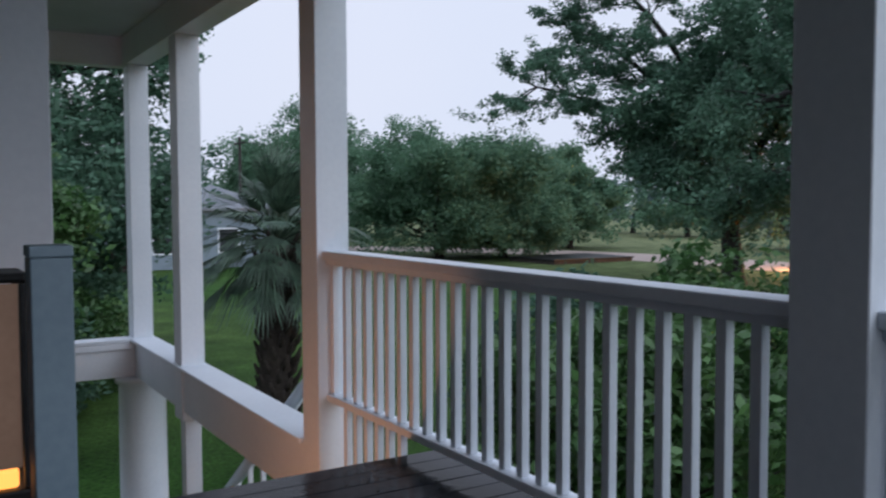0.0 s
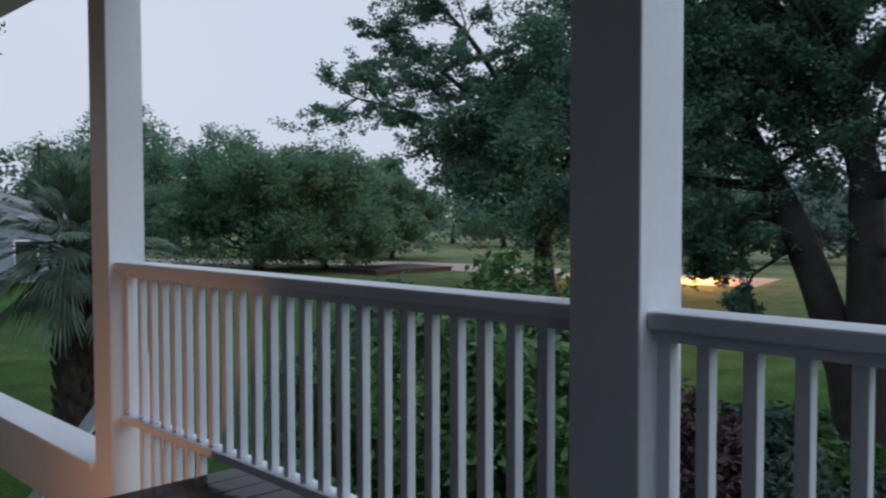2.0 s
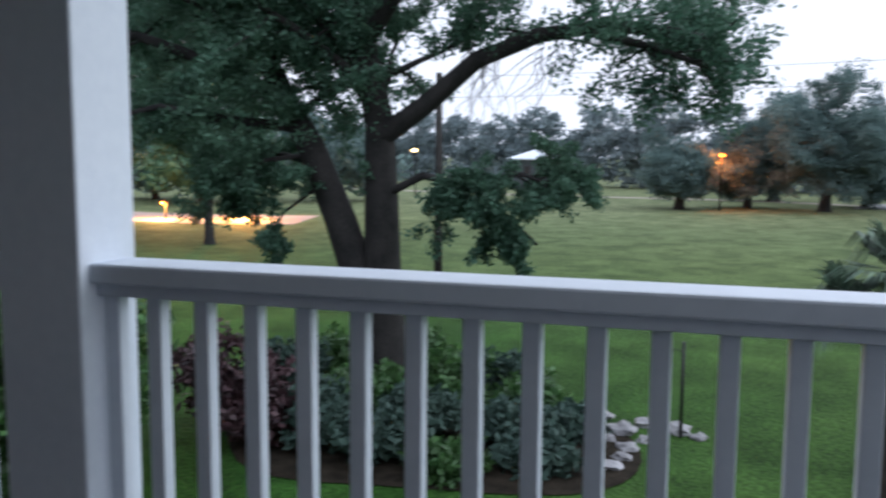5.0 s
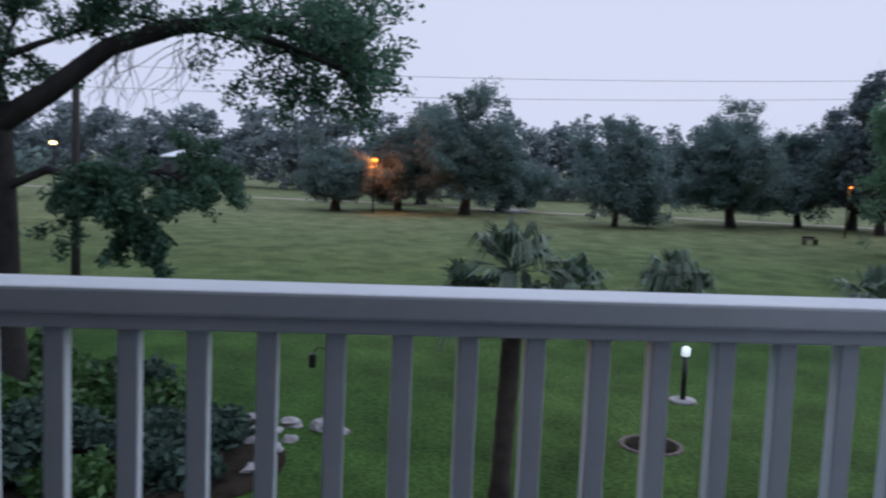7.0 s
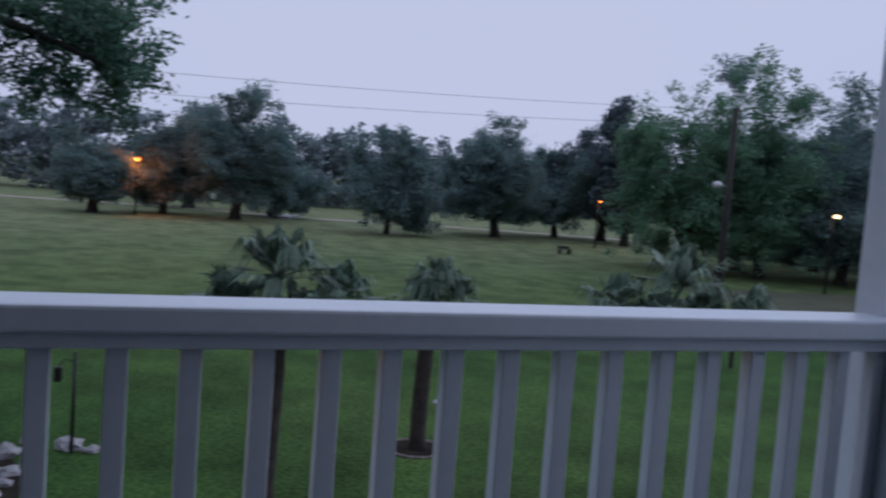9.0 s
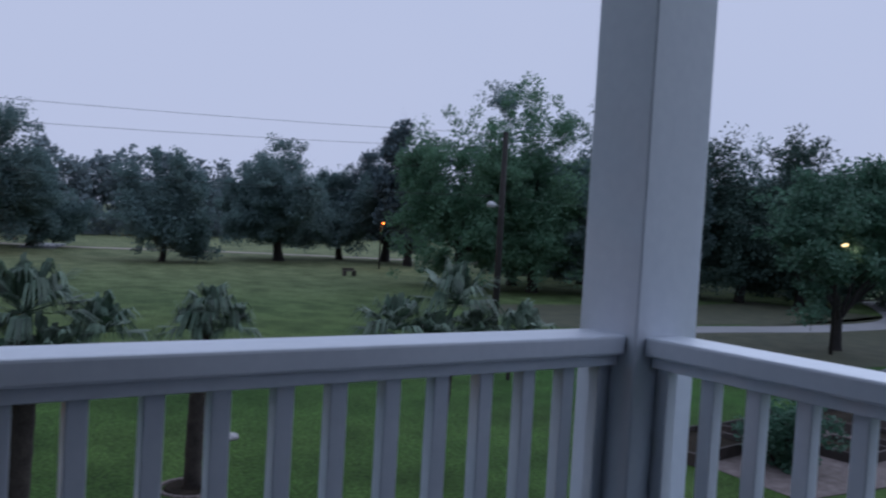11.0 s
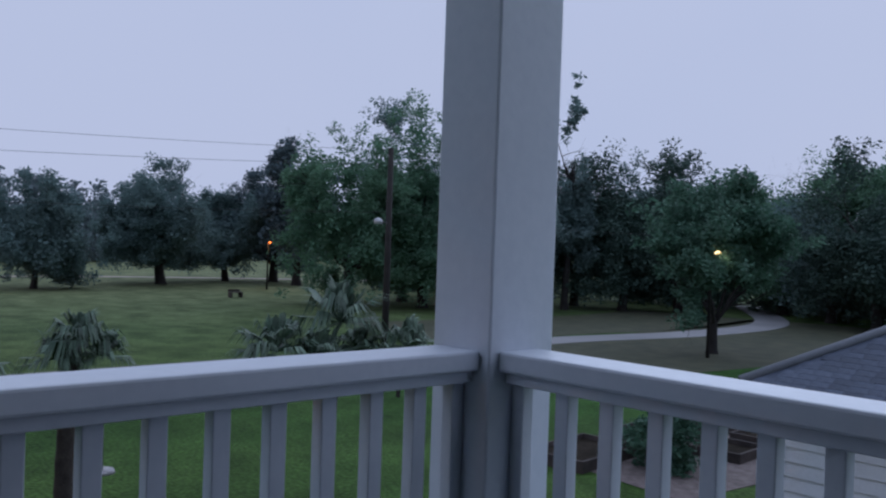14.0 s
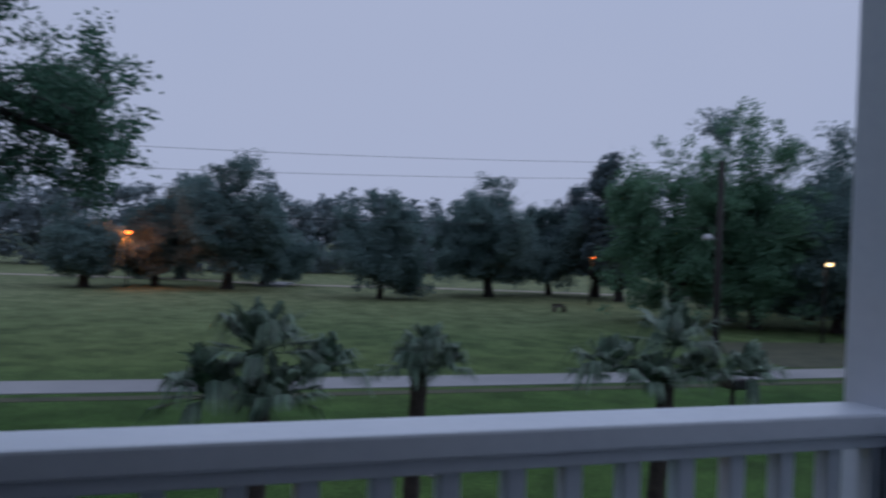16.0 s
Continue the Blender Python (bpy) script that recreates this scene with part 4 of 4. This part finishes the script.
def wire(a, b, sag, r, label):
    bm = bmesh.new()
    a, b = Vector(a), Vector(b)
    pts = [a.lerp(b, i / 24) + Vector((0, 0, -sag * 4 * (i / 24) * (1 - i / 24))) for i in range(25)]
    tube(bm, pts, [r] * 25, 4, cap=False)
    tagged(part("power_line", bm, BLACK), label, "power line", "power lines")


for z, z2, s in ((4.66, 3.62, 0.25), (4.12, 2.98, 0.25), (2.30, 2.05, 0.25)):
    wire((24.0, -20.8, z), (24.3, 8.0, z2), s, 0.007, "thin dark power line between the poles")
    wire((24.0, -20.8, z), (27.5, -50, z), s, 0.007, "thin dark power line running into the wood")
wire((17.5, 58, 5.6), (60, 80, 5.4), 0.6, 0.02, "thin far power line above the trees")


def lamp(x, y, z, glow_mat, size, energy, colour, label, shade=True):
    p = root("street_lamp", label, "street lamp", "street lamps", at=(x, y, GROUND))
    h = z - GROUND
    bm = bmesh.new()
    tube(bm, [(0.25, 0, 0), (0.25, 0, h + 0.1), (0.1, 0, h + 0.22), (0, 0, h + 0.18)], [0.07, 0.05, 0.035, 0.03], 8)
    part("pole", bm, POLEWOOD, p)
    bm = bmesh.new()
    tube(bm, [(0, 0, h - size * 0.5), (0, 0, h - size * 0.25), (0, 0, h + size * 0.3), (0, 0, h + size * 0.5)], [size * 0.5, size, size * 0.9, size * 0.25], 12)
    part("lamp_head", bm, glow_mat, p, "glowing lamp head")
    if energy:
        l = new("street_light", bpy.data.lights.new("street_light", "POINT"))
        l.data.energy, l.data.color, l.data.shadow_soft_size = energy, colour, 0.15
        l.location = (x - 0.25, y, z - size - 0.1)
    return p


lamp(75.0, 25.9, 1.65, YELLOW, 0.30, 0, None, "glowing yellow street lamp behind the oak")
lamp(44, 26.1, -1.6, ORANGE, 0.15, 2600, (1.0, 0.36, 0.05), "low orange lamp lighting the pavement")
# added glowing head imitates an orange glint and lights nothing
lamp(43.9, 25.4, -2.1, ORANGE, 0.13, 0, None, "orange glint beside the lit pavement, built as a glowing head")
# made-up lamp, added to stretch the orange light along the pavement
lamp(42.3, 30.6, -1.7, ORANGE, 0.13, 1500, (1.0, 0.40, 0.08), "added orange lamp that lengthens the lit strip of pavement")
lamp(64.6, -1.3, 1.37, ORANGE, 0.22, 520, (1.0, 0.20, 0.02), "orange street lamp among oak branches")
lamp(54.6, -33.85, 0.83, ORANGE, 0.12, 70, (1.0, 0.4, 0.1), "small orange street lamp under the trees")
lamp(15.2, -29.3, 1.21, YELLOW, 0.12, 10, (1.0, 0.80, 0.52), "warm white street lamp beside the lane")
lamp(30.54, -32.57, 1.11, YELLOW, 0.15, 30, (1.0, 0.8, 0.5), "yellow street lamp at the edge of the wood")


# ---- buildings ----
def hip_house(name, x0, x1, y0, y1, eave, ridge, wall_mat, roof_mat, label, over=0.4):
    h = root(name, label, "house", at=(x0, y0, GROUND))
    dx, dy, e, r = x1 - x0, y1 - y0, eave - GROUND, ridge - GROUND
    boxpart("wall", (0, dx, 0, dy, 0, e), wall_mat, h, 0.01)
    bm = bmesh.new()
    o = over
    low = [bm.verts.new(v) for v in ((-o, -o, e), (dx + o, -o, e), (dx + o, dy + o, e), (-o, dy + o, e))]
    low2 = [bm.verts.new((v.co.x, v.co.y, e + 0.16)) for v in low]
    m = min(dx, dy) / 2 + o
    if dx >= dy:
        tops = [bm.verts.new(v) for v in ((-o + m, dy / 2, r), (dx + o - m, dy / 2, r))]
        f = ((0, 1, "b"), (1, 2, 1), (2, 3, "f"), (3, 0, 0))
        bm.faces.new((low2[0], low2[1], tops[1], tops[0]))
        bm.faces.new((low2[1], low2[2], tops[1]))
        bm.faces.new((low2[2], low2[3], tops[0], tops[1]))
        bm.faces.new((low2[3], low2[0], tops[0]))
    else:
        tops = [bm.verts.new(v) for v in ((dx / 2, -o + m, r), (dx / 2, dy + o - m, r))]
        bm.faces.new((low2[0], low2[1], tops[0]))
        bm.faces.new((low2[1], low2[2], tops[1], tops[0]))
        bm.faces.new((low2[2], low2[3], tops[1]))
        bm.faces.new((low2[3], low2[0], tops[0], tops[1]))
    for i in range(4):
        bm.faces.new((low[i], low[(i + 1) % 4], low2[(i + 1) % 4], low2[i]))
    bm.faces.new(low[::-1])
    part("roof", bm, roof_mat, h)
    return h


hb = hip_house("neighbour_house", 9.2, 18, 53, 63, 0.85, 3.1, HOUSEBLUE, ROOFGREY, "pale blue neighbour house with a grey hipped roof")
for x in (1.2, 5.2):
    w = boxpart("window", (x, x + 1.2, -0.05, -0.002, 1.0, 2.4), GLASSDARK, hb, 0.01)
    boxpart("window_frame", (x - 0.1, x + 1.3, -0.03, -0.004, 0.9, 2.5), WHITE, w, 0.01)
boxpart("carport_roof", (-3.6, -0.41, -0.3, 7, 3.3, 3.5), ROOFGREY, hb, 0.02)
for x in (-3.3, -2.2):
    boxpart("carport_post", (x, x + 0.22, 0, 0.22, 0, 3.29), WHITE, hb, 0.01)
# leafy stand-in for a dark red covered thing at the carport
shrub("red_heap", 7.6, 47.6, GROUND + 0.9, 1.0, 0.9, 210, LEAF_MAROON, "dark red covered heap before the carport, built as a rounded shrub", 60, 50, 0.12, 0.4)
pv = hip_house("far_house", 97, 104, 16.9, 21.2, 0.75, 1.95, HOUSEWALL, TINROOF, "small far house with a pale metal pyramid roof", 0.6)
for y in (0.6, 2.2, 3.8):
    boxpart("window", (-0.06, -0.002, y, y + 0.8, 1.4, 2.7), GLASSDARK, pv, 0)
fb = hip_house("far_building", 52, 62, -54.5, -49, 0.2, 1.2, SIDING, TINROOF, "pale low building beyond the trees", 0.3)
boxpart("door", (-0.06, -0.002, 3.5, 4.5, 0, 2.1), GLASSDARK, fb, 0)
dk = root("low_deck", "dark flat raised deck beyond the lawn", "deck", at=(33, 43, GROUND))
boxpart("deck_top", (0, 7, 0, 5, 0.22, 0.32), BLACK, dk)
boxpart("deck_skirt", (0.1, 6.9, 0.1, 4.9, 0, 0.219), TIMBER, dk)
bn = root("park_bench", "small dark bench out in the field", "bench", at=(47.9, -27.5, GROUND))
boxpart("seat", (-0.22, 0.22, -0.42, 0.42, 0.30, 0.35), TIMBER, bn)
boxpart("backrest", (0.18, 0.23, -0.42, 0.42, 0.36, 0.50), TIMBER, bn)
for y in (-0.36, 0.36):
    boxpart("leg", (-0.2, 0.2, y - 0.05, y + 0.05, 0, 0.299), TIMBER, bn)

# the outbuilding next door: eave corner near (4.1, -10.4)
ob_ = root("outbuilding", "low white sided outbuilding with a slate shingle hipped roof", "outbuilding", at=(0, 0, GROUND))
X1, Y1, X0, Y0 = 3.56, -10.93, -6.0, -20.5
EAVE, PITCH, OV = 2.30, 0.56, 0.36
boxpart("wall", (X0, X1, Y0, Y1, 0, EAVE), SIDING, ob_, 0.01)
for k in range(12):
    z = 0.1 + k * 0.18
    bm = bmesh.new()
    vs = [bm.verts.new(v) for v in ((X0, Y1 + 0.004, z + 0.185), (X1, Y1 + 0.004, z + 0.185), (X1, Y1 + 0.028, z), (X0, Y1 + 0.028, z), (X0, Y1, z), (X1, Y1, z))]
    bm.faces.new((vs[0], vs[1], vs[2], vs[3]))
    bm.faces.new((vs[3], vs[2], vs[5], vs[4]))
    part("siding_board", bm, SIDING, ob_)
boxpart("corner_board", (X1 - 0.08, X1 + 0.02, Y1 - 0.08, Y1 + 0.04, 0, EAVE - 0.002), WHITE, ob_, 0.004)
bm = bmesh.new()
a0, a1, b0, b1 = X0 - OV, X1 + OV, Y0 - OV, Y1 + OV
mid = (b1 - b0) / 2
vs = [bm.verts.new(v) for v in ((a0, b0, EAVE), (a1, b0, EAVE), (a1, b1, EAVE), (a0, b1, EAVE), (a0 + mid, b0 + mid, EAVE + mid * PITCH), (a1 - mid, b0 + mid, EAVE + mid * PITCH))]
bm.faces.new((vs[2], vs[3], vs[4], vs[5]))
bm.faces.new((vs[1], vs[2], vs[5]))
bm.faces.new((vs[0], vs[1], vs[5], vs[4]))
bm.faces.new((vs[3], vs[0], vs[4]))
bm.faces.new((vs[3], vs[2], vs[1], vs[0]))
roof = part("roof", bm, SHINGLE, ob_)
boxpart("fascia", (a0, a1, b1 - 0.002, b1 + 0.03, EAVE - 0.12, EAVE + 0.01), WHITE, ob_, 0.004)
bm = bmesh.new()
tube(bm, [(a1, b1, EAVE + 0.02), (a1 - mid, b1 - mid, EAVE + mid * PITCH + 0.02)], [0.06, 0.06], 6)
part("hip_cap", bm, ROOFGREY, ob_, "pale hip ridge cap")


def raised_bed(x, y, lx, ly, h, rot, label):
    r = root("raised_bed", label, "planter", "raised beds", at=(x, y, GROUND))
    r.rotation_euler.z = radians(rot)
    t = 0.05
    for d in ((-lx / 2, lx / 2, -ly / 2, -ly / 2 + t), (-lx / 2, lx / 2, ly / 2 - t, ly / 2), (-lx / 2, -lx / 2 + t, -ly / 2 + t, ly / 2 - t), (lx / 2 - t, lx / 2, -ly / 2 + t, ly / 2 - t)):
        boxpart("board", (*d, 0, h), TIMBER, r, 0.006)
    boxpart("soil", (-lx / 2 + t, lx / 2 - t, -ly / 2 + t, ly / 2 - t, 0, h - 0.1), MULCH, r, 0)


for x, y, lx, ly, h, rot in ((8.5, -13.3, 1.3, 2.0, 0.22, 6), (8.7, -15.9, 1.2, 2.2, 0.22, 6), (7.1, -15.9, 1.2, 1.2, 0.20, 4), (6.9, -17.4, 1.3, 1.1, 0.24, 5), (6.7, -18.9, 1.3, 1.1, 0.28, 5), (5.4, -16.6, 1.0, 1.2, 0.30, 4), (5.3, -18.2, 1.0, 1.2, 0.34, 4), (8.6, -18.4, 1.2, 1.8, 0.24, 3)):
    raised_bed(x, y, lx, ly, h, rot, "weathered timber raised garden bed with dark soil")
shrub("garden_shrub", 7.1, -13.9, GROUND + 0.55, 0.85, 0.75, 215, LEAF, "dark leafy shrub between the raised beds", 90, 50, 0.06, 0.24)

# ---- pieces of the floor and roof ----
plank = bmesh.new()
box(plank, -3.295, 0.13, 0, 0.137, -0.034, 0, 0.003)
first = part("plank", plank, DECK, deck)
first.location.y = 3.743 - 0.137
y = 3.743 - 0.137 - 0.143
while y > -2.24:
    q = first.copy()
    scene.collection.objects.link(q)
    q.location = (random.uniform(-0.003, 0.003), y, random.uniform(-0.0015, 0.001))
    y -= 0.143
# shingles on the slope that faces the porch
slope = math.hypot(1, PITCH)
sm = bmesh.new()
box(sm, -0.108, 0.108, -0.075, 0.075, 0, 0.009)
proto = None
row = 0
made = 0
while row < 24:
    d = 0.07 + row * 0.112
    yy, zz = b1 - d / slope, EAVE + d / slope * PITCH + 0.004
    xr = a1 - d / slope - 0.1
    x = xr - 0.11 * (row % 2) - 0.03 * (row % 3)
    while x > 1.1 and made < 296:
        if proto is None:
            proto = part("shingle", sm, SHINGLE, roof)
            s = proto
        else:
            s = proto.copy()
            scene.collection.objects.link(s)
        s.location = (x - 0.1, yy, zz)
        s.rotation_euler = (-math.atan(PITCH) + 0.03, 0, random.uniform(-0.01, 0.01))
        made += 1
        x -= 0.22
    row += 1
